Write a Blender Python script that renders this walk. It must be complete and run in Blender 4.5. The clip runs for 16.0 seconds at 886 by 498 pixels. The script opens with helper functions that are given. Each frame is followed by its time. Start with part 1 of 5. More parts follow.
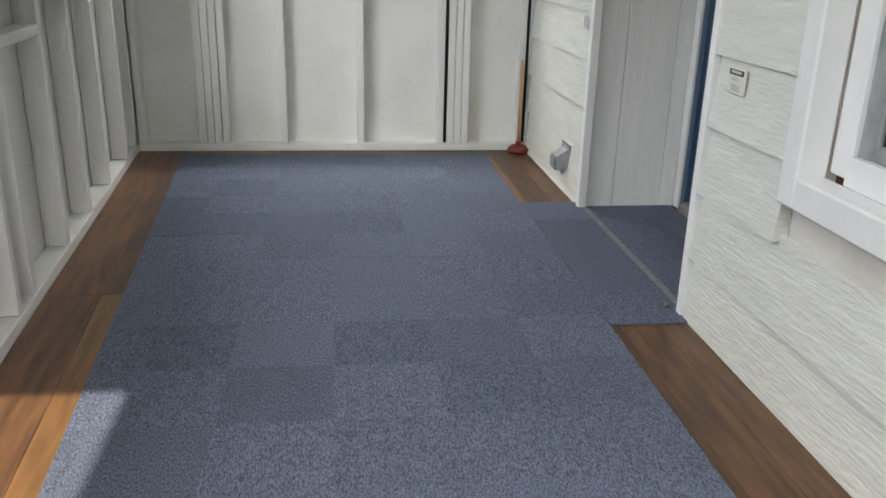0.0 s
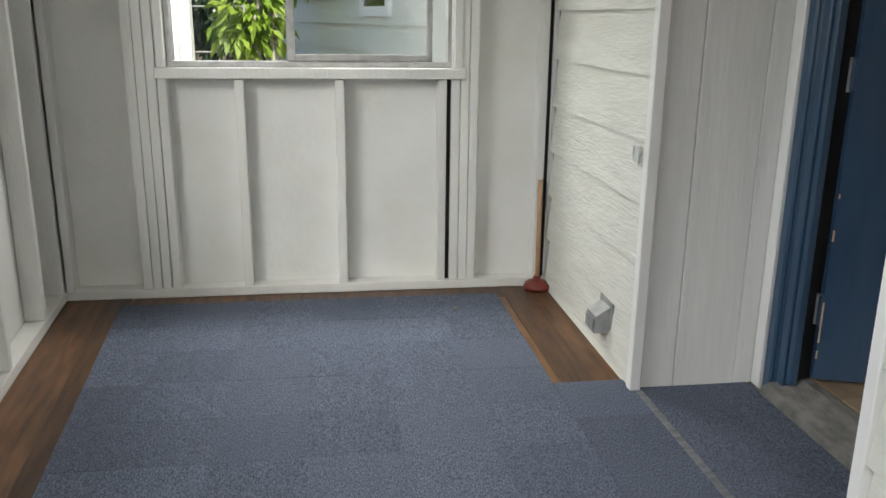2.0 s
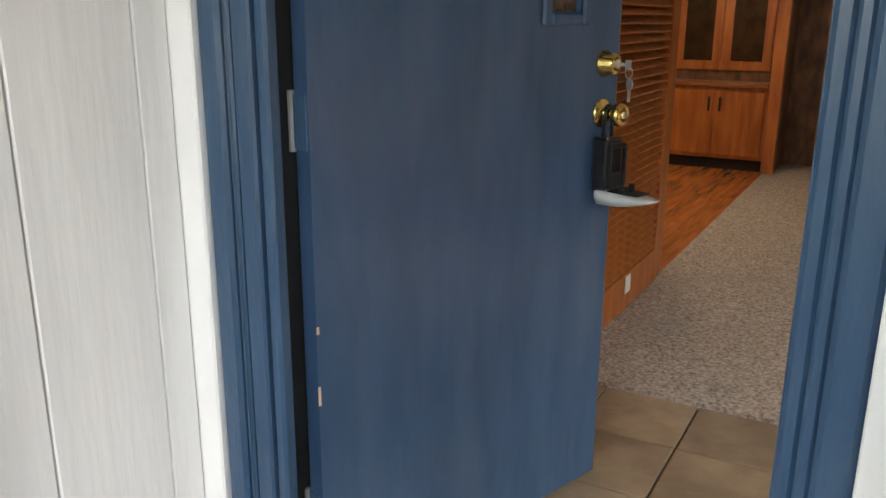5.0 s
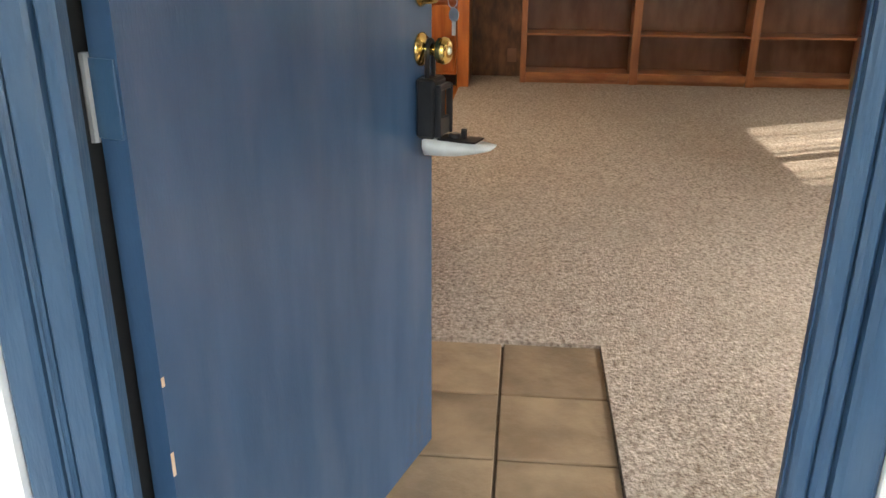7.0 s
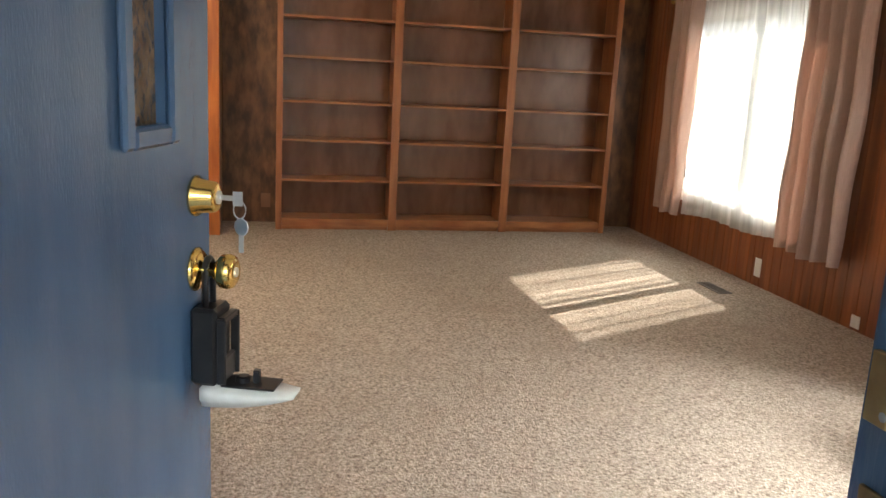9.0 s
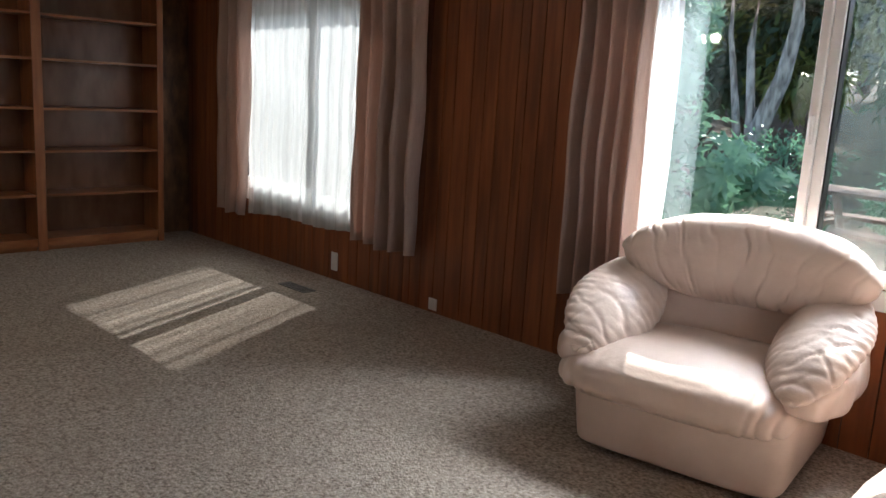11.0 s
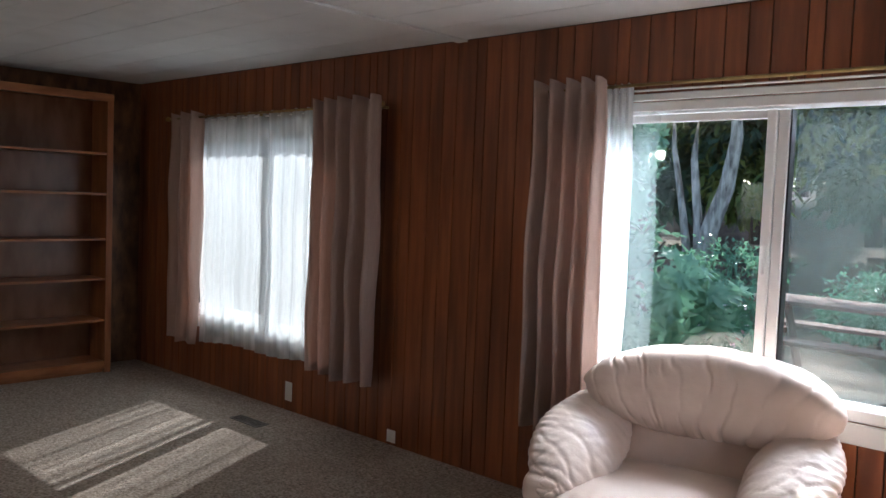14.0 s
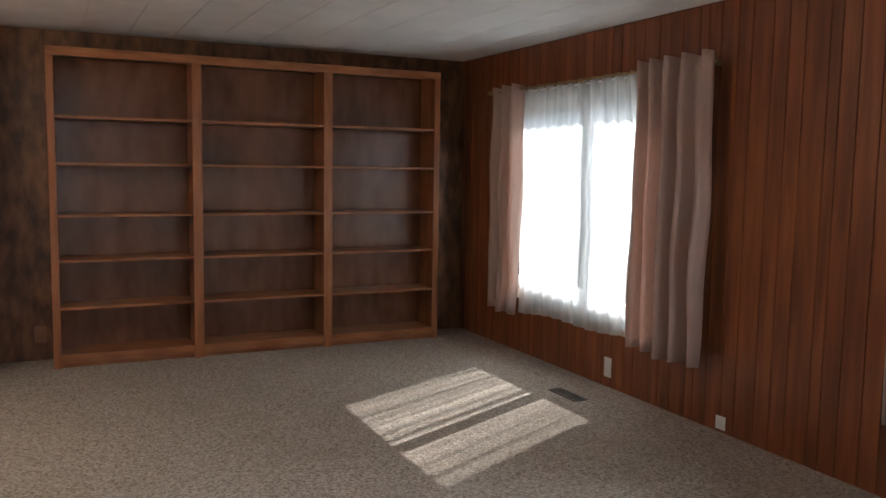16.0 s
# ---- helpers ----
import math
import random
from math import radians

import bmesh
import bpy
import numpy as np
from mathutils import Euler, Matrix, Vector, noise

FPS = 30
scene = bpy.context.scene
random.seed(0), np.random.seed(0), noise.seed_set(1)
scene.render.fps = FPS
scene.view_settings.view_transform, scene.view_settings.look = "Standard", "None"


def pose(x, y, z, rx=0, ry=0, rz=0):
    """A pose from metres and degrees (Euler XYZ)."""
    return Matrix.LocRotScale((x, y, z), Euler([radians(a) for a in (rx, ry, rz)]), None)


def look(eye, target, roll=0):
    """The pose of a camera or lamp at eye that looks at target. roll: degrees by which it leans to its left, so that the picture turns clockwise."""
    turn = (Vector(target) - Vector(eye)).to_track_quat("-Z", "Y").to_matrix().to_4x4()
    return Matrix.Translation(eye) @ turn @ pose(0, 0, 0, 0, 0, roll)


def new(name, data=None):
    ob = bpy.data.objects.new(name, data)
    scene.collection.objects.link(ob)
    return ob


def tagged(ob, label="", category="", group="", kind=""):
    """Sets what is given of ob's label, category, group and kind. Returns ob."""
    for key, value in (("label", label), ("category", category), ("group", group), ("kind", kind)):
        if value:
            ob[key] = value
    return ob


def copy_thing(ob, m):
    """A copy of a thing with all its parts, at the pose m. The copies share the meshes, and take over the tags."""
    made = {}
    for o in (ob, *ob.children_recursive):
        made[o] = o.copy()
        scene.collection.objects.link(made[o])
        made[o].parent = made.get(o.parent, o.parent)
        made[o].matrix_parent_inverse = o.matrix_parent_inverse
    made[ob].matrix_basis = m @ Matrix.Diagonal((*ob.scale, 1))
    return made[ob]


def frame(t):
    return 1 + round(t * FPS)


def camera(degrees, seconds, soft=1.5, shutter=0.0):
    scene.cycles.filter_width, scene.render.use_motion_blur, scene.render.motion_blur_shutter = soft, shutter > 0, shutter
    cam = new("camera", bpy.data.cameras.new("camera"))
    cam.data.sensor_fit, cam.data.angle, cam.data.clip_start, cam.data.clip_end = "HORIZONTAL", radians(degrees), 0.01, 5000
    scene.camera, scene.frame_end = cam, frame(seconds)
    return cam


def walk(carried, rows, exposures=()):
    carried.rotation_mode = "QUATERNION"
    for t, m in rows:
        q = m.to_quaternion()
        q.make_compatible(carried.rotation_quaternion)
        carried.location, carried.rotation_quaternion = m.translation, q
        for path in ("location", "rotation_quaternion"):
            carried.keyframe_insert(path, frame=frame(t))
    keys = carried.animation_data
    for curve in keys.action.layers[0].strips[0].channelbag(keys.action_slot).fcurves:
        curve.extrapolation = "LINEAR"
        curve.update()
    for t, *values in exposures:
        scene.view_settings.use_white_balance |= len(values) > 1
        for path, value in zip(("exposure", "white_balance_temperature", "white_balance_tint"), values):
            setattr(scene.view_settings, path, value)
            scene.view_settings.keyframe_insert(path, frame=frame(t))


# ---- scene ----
cam = camera(56.6, 16.0)
PATH = [
    (0, (-1.182, -3.788, 1.155), (-0.94, -1.919, 0.484), 1.5),
    (0.5, (-1.116, -3.552, 1.179), (-0.929, -1.676, 0.511), 1.5),
    (1, (-1.14, -3.279, 1.225), (-0.946, -1.392, 0.591), 1.6),
    (1.5, (-1.141, -2.997, 1.322), (-0.925, -1.101, 0.724), 1.4),
    (2, (-1.132, -2.711, 1.337), (-0.856, -0.805, 0.798), 0.7),
    (2.5, (-1.116, -2.393, 1.339), (-0.688, -0.511, 0.812), 1.4),
    (3, (-1.098, -2.114, 1.349), (-0.263, -0.365, 0.857), 1.2),
    (3.5, (-1.012, -1.842, 1.328), (0.121, -0.259, 0.871), 1.7),
    (4, (-0.913, -1.575, 1.36), (0.442, -0.192, 0.858), 2.3),
    (4.5, (-0.812, -1.35, 1.417), (0.738, -0.213, 0.86), 0.2),
    (5, (-0.6, -1.145, 1.362), (1.075, -0.21, 0.818), 0.4),
    (7.5, (-0.373, -0.671, 1.388), (1.498, -0.612, 0.684), 0.5),
    (8, (-0.321, -0.652, 1.412), (1.581, -0.68, 0.794), 0.9),
    (8.5, (-0.179, -0.618, 1.438), (1.749, -0.756, 0.927), 1.5),
    (9, (0.045, -0.592, 1.466), (1.954, -1.014, 1.044), 3.1),
    (9.5, (0.237, -0.562, 1.453), (2.037, -1.345, 1.07), 4.5),
    (10, (0.424, -0.517, 1.456), (2.023, -1.65, 1.06), 4.1),
    (12.5, (0.536, -0.587, 1.552), (1.857, -2.054, 1.228), 3.0),
    (13, (0.562, -0.582, 1.591), (1.885, -2.07, 1.397), 2.5),
    (13.5, (0.558, -0.604, 1.587), (1.885, -2.094, 1.457), 2.5),
    (14, (0.563, -0.6, 1.594), (1.921, -2.064, 1.47), 2.2),
    (14.5, (0.58, -0.586, 1.616), (2.042, -1.945, 1.491), 1.6),
    (15, (0.582, -0.618, 1.6), (2.184, -1.807, 1.462), 1.3),
    (15.5, (0.615, -0.631, 1.55), (2.337, -1.635, 1.39), 1.1),
    (16, (0.743, -0.659, 1.54), (2.535, -1.523, 1.341), 0.9),
]
EXPOSURES = [(0, 0.66, 6800, 12), (1.5, 0.72, 6900, 11), (3, 0.62, 7300, 11), (4, 1.0, 7400, 11), (5, 1.9, 7100, 13), (7.4, 2.7, 7100, 11), (8.5, 2.95, 7000, 11), (9.1, 2.8, 6900, 10), (9.5, 2.75, 6600, 10), (10.1, 1.7, 6400, 10), (12.4, 1.2, 5700, 10), (14, 1.25, 5700, 10), (15.5, 1.5, 5700, 10), (16, 2.0, 5900, 10)]
walk(cam, [(t, look(eye, target, roll)) for t, eye, target, roll in PATH], EXPOSURES)
SKY, SUN, W1_POWER, W2_POWER, KITCHEN_POWER, PORCH_POWER, PORCH_SIDE = 0.15, 5.0, 17.0, 108.0, 5.5, 66.0, 76.0
DOOR_TURN = -18.0
CHAIR = (2.02, -3.53, 0.124, 0, 0, 10)
CHAIR2 = (0.70, -3.05, 0.124, 0, 0, -90)


# ---- light ----
SUN_TO = Vector((0.47, -0.98, 1.0)).normalized()
world = bpy.data.worlds.new("world")
scene.world = world
world.use_nodes = True
wn = world.node_tree.nodes
sky = wn.new("ShaderNodeTexSky")
sky.sky_type = "NISHITA"
sky.sun_disc = False
sky.sun_elevation = math.asin(SUN_TO.z)
sky.sun_rotation = math.atan2(SUN_TO.x, SUN_TO.y)
world.node_tree.links.new(sky.outputs[0], wn["Background"].inputs[0])
wn["Background"].inputs[1].default_value = SKY
sun_data = bpy.data.lights.new("sun", "SUN")
sun_data.energy, sun_data.angle, sun_data.color = SUN, radians(0.6), (1.0, 0.95, 0.86)
sun = new("sun", sun_data)
sun.matrix_world = look((0, 0, 10), Vector((0, 0, 10)) - SUN_TO)


def sky_lamp(name, place, aim, w, h, power, tint=(0.93, 0.97, 1.0)):
    """Sky light at an opening, from place towards aim."""
    d = bpy.data.lights.new(name, "AREA")
    d.shape, d.size, d.size_y, d.energy, d.color = "RECTANGLE", w, h, power, tint
    o = new(name, d)
    o.matrix_world = look(place, aim)
    return o


# the sky's light at the windows of room and kitchen, at the porch's open end and its outer windows
sky_lamp("sky_light_small_window", (5.46, -5.15, 2.62), (5.46, -2.4, 0.5), 1.9, 0.8, W1_POWER)
sky_lamp("sky_light_large_window", (1.87, -5.15, 2.65), (1.95, -2.4, 0.5), 1.9, 0.9, W2_POWER)
for k, (x, y) in enumerate(((4.78, 0.42), (5.02, 0.58))):
    d = bpy.data.lights.new("bulb_light", "POINT")
    d.energy, d.color, d.shadow_soft_size = KITCHEN_POWER, (1.0, 0.82, 0.6), 0.045
    o = new("bulb_light", d)
    o.location = (x, y, 2.13)
sky_lamp("sky_light_porch_end", (-1.75, -5.3, 3.0), (-0.5, -0.6, 0.5), 1.6, 1.6, PORCH_POWER)
sky_lamp("sky_light_porch_window", (-3.1, -1.2, 2.45), (-0.4, -0.1, 0.5), 1.7, 1.0, PORCH_SIDE)
sky_lamp("sky_light_porch_end_window", (-1.18, 1.75, 2.45), (-1.18, 0, 0.6), 1.3, 0.5, PORCH_SIDE * 0.6)

# ---- materials ----
MATS = {}


def mat(name, a, b=None, scale=8.0, rough=0.6, bump=0.0, bump_scale=60.0, stretch=(1, 1, 1), metal=0.0, detail=6.0,
        per_object=0.0, spot=None, spot_scale=2.0, spot_amount=0.5, coat=0.0, low=0.35, high=0.65, spec=0.5):
    """A surface of two noise-mixed colours, a second, larger scale of stains and fine relief."""
    if name in MATS:
        return MATS[name]
    m = bpy.data.materials.new(name)
    m.use_nodes = True
    n, l = m.node_tree.nodes, m.node_tree.links
    p = n["Principled BSDF"]
    p.inputs["Roughness"].default_value, p.inputs["Metallic"].default_value = rough, metal
    p.inputs["Coat Weight"].default_value = coat
    p.inputs["Specular IOR Level"].default_value = spec
    co = n.new("ShaderNodeTexCoord")
    mp = n.new("ShaderNodeMapping")
    mp.inputs["Scale"].default_value = stretch
    l.new(co.outputs["Object"], mp.inputs[0])
    info = n.new("ShaderNodeObjectInfo")
    if per_object:
        off = n.new("ShaderNodeVectorMath")
        off.operation = "SCALE"
        off.inputs[0].default_value = (17.0, 31.0, 23.0)
        l.new(info.outputs["Random"], off.inputs["Scale"])
        l.new(off.outputs[0], mp.inputs["Location"])
    no = n.new("ShaderNodeTexNoise")
    no.inputs["Scale"].default_value, no.inputs["Detail"].default_value = scale, detail
    l.new(mp.outputs[0], no.inputs[0])
    ramp = n.new("ShaderNodeValToRGB")
    ramp.color_ramp.elements[0].position, ramp.color_ramp.elements[1].position = low, high
    ramp.color_ramp.elements[0].color = (*a, 1)
    ramp.color_ramp.elements[1].color = (*(b or a), 1)
    l.new(no.outputs[0], ramp.inputs[0])
    out = ramp.outputs[0]
    if spot:
        n2 = n.new("ShaderNodeTexNoise")
        n2.inputs["Scale"].default_value, n2.inputs["Detail"].default_value = spot_scale, 5
        l.new(mp.outputs[0], n2.inputs[0])
        r2 = n.new("ShaderNodeValToRGB")
        r2.color_ramp.elements[0].position, r2.color_ramp.elements[1].position = 0.48, 0.72
        r2.color_ramp.elements[1].color = (spot_amount,) * 3 + (1,)
        l.new(n2.outputs[0], r2.inputs[0])
        mix = n.new("ShaderNodeMixRGB")
        mix.inputs[2].default_value = (*spot, 1)
        l.new(r2.outputs[0], mix.inputs[0])
        l.new(out, mix.inputs[1])
        out = mix.outputs[0]
    if per_object:
        hsv = n.new("ShaderNodeHueSaturation")
        mr = n.new("ShaderNodeMapRange")
        mr.inputs[3].default_value, mr.inputs[4].default_value = 1 - per_object, 1 + per_object
        l.new(info.outputs["Random"], mr.inputs[0])
        l.new(mr.outputs[0], hsv.inputs["Value"])
        l.new(out, hsv.inputs["Color"])
        out = hsv.outputs[0]
    l.new(out, p.inputs["Base Color"])
    if bump:
        n3 = n.new("ShaderNodeTexNoise")
        n3.inputs["Scale"].default_value, n3.inputs["Detail"].default_value = bump_scale, 4
        l.new(mp.outputs[0], n3.inputs[0])
        bp = n.new("ShaderNodeBump")
        bp.inputs["Strength"].default_value, bp.inputs["Distance"].default_value = bump, 0.01
        l.new(n3.outputs[0], bp.inputs["Height"])
        l.new(bp.outputs[0], p.inputs["Normal"])
    MATS[name] = m
    return m


def cloth(name, colour, clear, through_it, scale=40, gloss=0.55, clear_b=None, sheen=0.0):
    """Woven cloth that lets some light through; streaks up to clear_b imitate fold shadows."""
    m = bpy.data.materials.new(name)
    m.use_nodes = True
    n, l = m.node_tree.nodes, m.node_tree.links
    out = n["Material Output"]
    p = n["Principled BSDF"]
    p.inputs["Roughness"].default_value = gloss
    p.inputs["Sheen Weight"].default_value = sheen
    co, no, ramp = n.new("ShaderNodeTexCoord"), n.new("ShaderNodeTexNoise"), n.new("ShaderNodeValToRGB")
    mp = n.new("ShaderNodeMapping")
    mp.inputs["Scale"].default_value = (6, 6, 0.4)
    l.new(co.outputs["Object"], mp.inputs[0])
    l.new(mp.outputs[0], no.inputs[0])
    no.inputs["Scale"].default_value = scale
    ramp.color_ramp.elements[0].color = (*[c * 0.8 for c in colour], 1)
    ramp.color_ramp.elements[1].color = (*[min(1, c * 1.12) for c in colour], 1)
    l.new(no.outputs[0], ramp.inputs[0])
    l.new(ramp.outputs[0], p.inputs["Base Color"])
    tl, tp, m1, m2 = n.new("ShaderNodeBsdfTranslucent"), n.new("ShaderNodeBsdfTransparent"), n.new("ShaderNodeMixShader"), n.new("ShaderNodeMixShader")
    l.new(ramp.outputs[0], tl.inputs[0])
    m1.inputs[0].default_value, m2.inputs[0].default_value = through_it, clear
    if clear_b is not None:
        mp2, n2, r2 = n.new("ShaderNodeMapping"), n.new("ShaderNodeTexNoise"), n.new("ShaderNodeMapRange")
        mp2.inputs["Scale"].default_value = (11, 1.5, 0.12)
        n2.inputs["Scale"].default_value, n2.inputs["Detail"].default_value = 1.0, 3.0
        l.new(co.outputs["Object"], mp2.inputs[0])
        l.new(mp2.outputs[0], n2.inputs[0])
        r2.inputs[1].default_value, r2.inputs[2].default_value = 0.36, 0.64
        r2.inputs[3].default_value, r2.inputs[4].default_value = clear, clear_b
        l.new(n2.outputs[0], r2.inputs[0])
        l.new(r2.outputs[0], m2.inputs[0])
    l.new(p.outputs[0], m1.inputs[1])
    l.new(tl.outputs[0], m1.inputs[2])
    l.new(m1.outputs[0], m2.inputs[1])
    l.new(tp.outputs[0], m2.inputs[2])
    l.new(m2.outputs[0], out.inputs[0])
    return m


WHITE = mat("painted_white_wood", (0.74, 0.74, 0.71), (0.82, 0.82, 0.79), 6, 0.55, 0.25, 90, (1, 1, 0.25), spot=(0.6, 0.58, 0.5), spot_scale=3, spot_amount=0.35)
WHITE_B = mat("painted_white_board", (0.76, 0.76, 0.73), (0.82, 0.82, 0.8), 3, 0.6, 0.2, 40, spot=(0.62, 0.58, 0.46), spot_scale=2.2, spot_amount=0.3)
SIDING = mat("painted_siding", (0.68, 0.68, 0.62), (0.76, 0.76, 0.70), 5, 0.5, 0.55, 22, (1, 0.7, 4.5), per_object=0.02, spot=(0.6, 0.6, 0.52), spot_amount=0.3)
PANEL = mat("painted_grooved_panel", (0.74, 0.74, 0.72), (0.8, 0.8, 0.78), 5, 0.5, 0.18, 22, (3, 3, 0.3))
TRIM = mat("white_trim", (0.8, 0.8, 0.78), (0.84, 0.84, 0.82), 5, 0.45, 0.1, 60)
# flat black, painted in for the shade inside gaps and openings
BLACK = mat("black_gap_shade", (0.01, 0.01, 0.01), (0.02, 0.02, 0.02), 5, 0.9)
BLUE = mat("blue_door_paint", (0.028, 0.066, 0.127), (0.037, 0.08, 0.15), 4, 0.27, 0.1, 110, (3, 3, 0.6), spot=(0.075, 0.115, 0.175), spot_scale=2.5, spot_amount=0.4)
BLUE_F = mat("blue_frame_paint", (0.026, 0.066, 0.125), (0.036, 0.085, 0.152), 6, 0.34, 0.2, 45, (3, 3, 0.5), spot=(0.1, 0.135, 0.18), spot_scale=7, spot_amount=0.3)
CHIP = mat("bare_chipped_wood", (0.42, 0.3, 0.2), (0.55, 0.42, 0.3), 30, 0.8)
CARPET = mat("blue_ribbed_carpet", (0.07, 0.086, 0.122), (0.215, 0.245, 0.315), 120, 0.98, 0.8, 220, (2.2, 0.8, 1), per_object=0.1, detail=8, spot=(0.1, 0.12, 0.16), spot_scale=9, spot_amount=0.25, spec=0.1)
PLANK = mat("brown_floor_plank", (0.055, 0.026, 0.012), (0.17, 0.082, 0.036), 5, 0.42, 0.15, 70, (7, 0.8, 1), per_object=0.3, detail=9, low=0.3, high=0.7)
# honey planks; on the left border a sunlit copy of the brown plank
PLANK_W = mat("honey_or_sunlit_floor_plank", (0.14, 0.068, 0.024), (0.24, 0.122, 0.046), 5, 0.42, 0.15, 70, (7, 0.8, 1), per_object=0.15, detail=9)
ALU = mat("aged_aluminium", (0.42, 0.42, 0.41), (0.55, 0.55, 0.54), 20, 0.45, 0.15, 80, metal=0.7)
STEEL = mat("grey_steel", (0.3, 0.31, 0.31), (0.42, 0.43, 0.43), 14, 0.5, 0.2, 60, metal=0.4)
BRASS = mat("polished_brass", (0.72, 0.5, 0.16), (0.8, 0.58, 0.2), 20, 0.16, metal=1.0)
OLDBRASS = mat("dull_brass", (0.3, 0.2, 0.09), (0.45, 0.32, 0.14), 25, 0.4, 0.2, 60, metal=0.9)
PLASTIC_K = mat("black_plastic", (0.008, 0.008, 0.009), (0.014, 0.014, 0.015), 30, 0.32)
PLASTIC_G = mat("grey_plastic", (0.5, 0.52, 0.5), (0.58, 0.6, 0.58), 30, 0.45)
SILVER = mat("nickel_key", (0.55, 0.55, 0.54), (0.65, 0.65, 0.64), 40, 0.3, metal=0.9)
RUBBER = mat("red_rubber", (0.14, 0.02, 0.014), (0.2, 0.03, 0.02), 12, 0.4)
STICK = mat("pale_wood_stick", (0.45, 0.25, 0.13), (0.6, 0.38, 0.22), 12, 0.6, 0.1, 50, (4, 4, 0.6))
SLATE = mat("worn_threshold", (0.13, 0.125, 0.115), (0.26, 0.25, 0.235), 10, 0.7, 0.4, 60, (3, 1, 1))
TILE = mat("brown_stone_tile", (0.17, 0.12, 0.075), (0.3, 0.22, 0.14), 5, 0.4, 0.35, 25, per_object=0.12, spot=(0.12, 0.085, 0.055), spot_scale=7, spot_amount=0.5)
GROUT = mat("dark_grout", (0.1, 0.07, 0.045), (0.15, 0.11, 0.07), 30, 0.9, 0.4, 80)
SHAG = mat("beige_pile_carpet", (0.17, 0.135, 0.105), (0.6, 0.52, 0.44), 75, 1.0, 1.0, 110, detail=4, low=0.27, high=0.72, spot=(0.33, 0.27, 0.215), spot_scale=2.5, spot_amount=0.35, spec=0.05)
BOARD = mat("red_brown_wall_plank", (0.17, 0.049, 0.016), (0.31, 0.096, 0.03), 3, 0.36, 0.12, 60, (6, 6, 0.5), per_object=0.16, detail=9, spot=(0.085, 0.024, 0.01), spot_scale=1.6, spot_amount=0.5)
GROOVE = mat("dark_groove", (0.012, 0.006, 0.004), (0.02, 0.01, 0.006), 9, 0.8)
BURL = mat("dark_burl_panel", (0.06, 0.025, 0.01), (0.21, 0.1, 0.04), 6, 0.45, 0.1, 40, (1, 2.2, 1), detail=9, spot=(0.035, 0.014, 0.006), spot_scale=5, spot_amount=0.6)
SHELF = mat("varnished_shelf_wood", (0.23, 0.082, 0.028), (0.38, 0.155, 0.057), 4, 0.38, 0.08, 60, (5, 1, 5), detail=8)
SHELF_V = mat("varnished_upright_wood", (0.23, 0.08, 0.026), (0.36, 0.14, 0.052), 4, 0.38, 0.08, 60, (5, 5, 0.6), detail=8)
BACKING = mat("shelf_back_plywood", (0.13, 0.054, 0.025), (0.2, 0.087, 0.042), 3, 0.27, 0.05, 40, (1, 3, 1.2), detail=9, spot=(0.2, 0.1, 0.055), spot_scale=1.5, spot_amount=0.4)
ORANGE = mat("orange_cabinet_wood", (0.29, 0.08, 0.016), (0.45, 0.15, 0.034), 4, 0.35, 0.08, 60, (5, 5, 0.6), detail=8)
HARDWOOD = mat("orange_hardwood_floor", (0.32, 0.1, 0.025), (0.5, 0.18, 0.05), 4, 0.22, 0.05, 60, (0.8, 7, 1), per_object=0.15, detail=8)
CEIL = mat("white_ceiling_board", (0.72, 0.73, 0.72), (0.8, 0.81, 0.8), 4, 0.85, 0.25, 120, spot=(0.66, 0.67, 0.66), spot_amount=0.4)
PLASTER = mat("plain_plaster", (0.6, 0.57, 0.52), (0.68, 0.65, 0.6), 4, 0.85, 0.2, 60)
LEATHER = mat("cream_leather", (0.68, 0.53, 0.45), (0.77, 0.62, 0.53), 5, 0.34, 0.35, 16, detail=7, spot=(0.6, 0.46, 0.37), spot_amount=0.4)
VINYL = mat("white_vinyl_frame", (0.8, 0.8, 0.79), (0.84, 0.84, 0.83), 8, 0.35, 0.05, 60)
BEIGE = mat("beige_plastic", (0.5, 0.43, 0.32), (0.56, 0.49, 0.38), 20, 0.45)


def leaf_mat(name, a, c, scale, gloss):
    """Leaves: glossy above, with light coming through."""
    m = mat(name, a, c, scale, gloss, low=0.3, high=0.7)
    n, l = m.node_tree.nodes, m.node_tree.links
    tr, mx = n.new("ShaderNodeBsdfTranslucent"), n.new("ShaderNodeMixShader")
    mx.inputs[0].default_value = 0.4
    src = n["Principled BSDF"].inputs["Base Color"].links[0].from_socket
    l.new(src, tr.inputs[0])
    l.new(n["Principled BSDF"].outputs[0], mx.inputs[1])
    l.new(tr.outputs[0], mx.inputs[2])
    l.new(mx.outputs[0], n["Material Output"].inputs[0])
    return m


LEAF = leaf_mat("rhododendron_leaf", (0.09, 0.22, 0.13), (0.26, 0.46, 0.3), 3, 0.22)
LEAF_B = leaf_mat("bright_leaf", (0.14, 0.28, 0.03), (0.36, 0.48, 0.08), 3, 0.45)
LEAF_Y = leaf_mat("yellow_green_leaf", (0.09, 0.15, 0.03), (0.24, 0.28, 0.07), 3, 0.5)
LEAF_D = leaf_mat("dark_conifer_needles", (0.025, 0.06, 0.035), (0.07, 0.13, 0.07), 0.8, 0.7)
BARK = mat("grey_bark", (0.14, 0.12, 0.11), (0.62, 0.57, 0.52), 7, 0.9, 0.8, 30, (2, 2, 0.5))
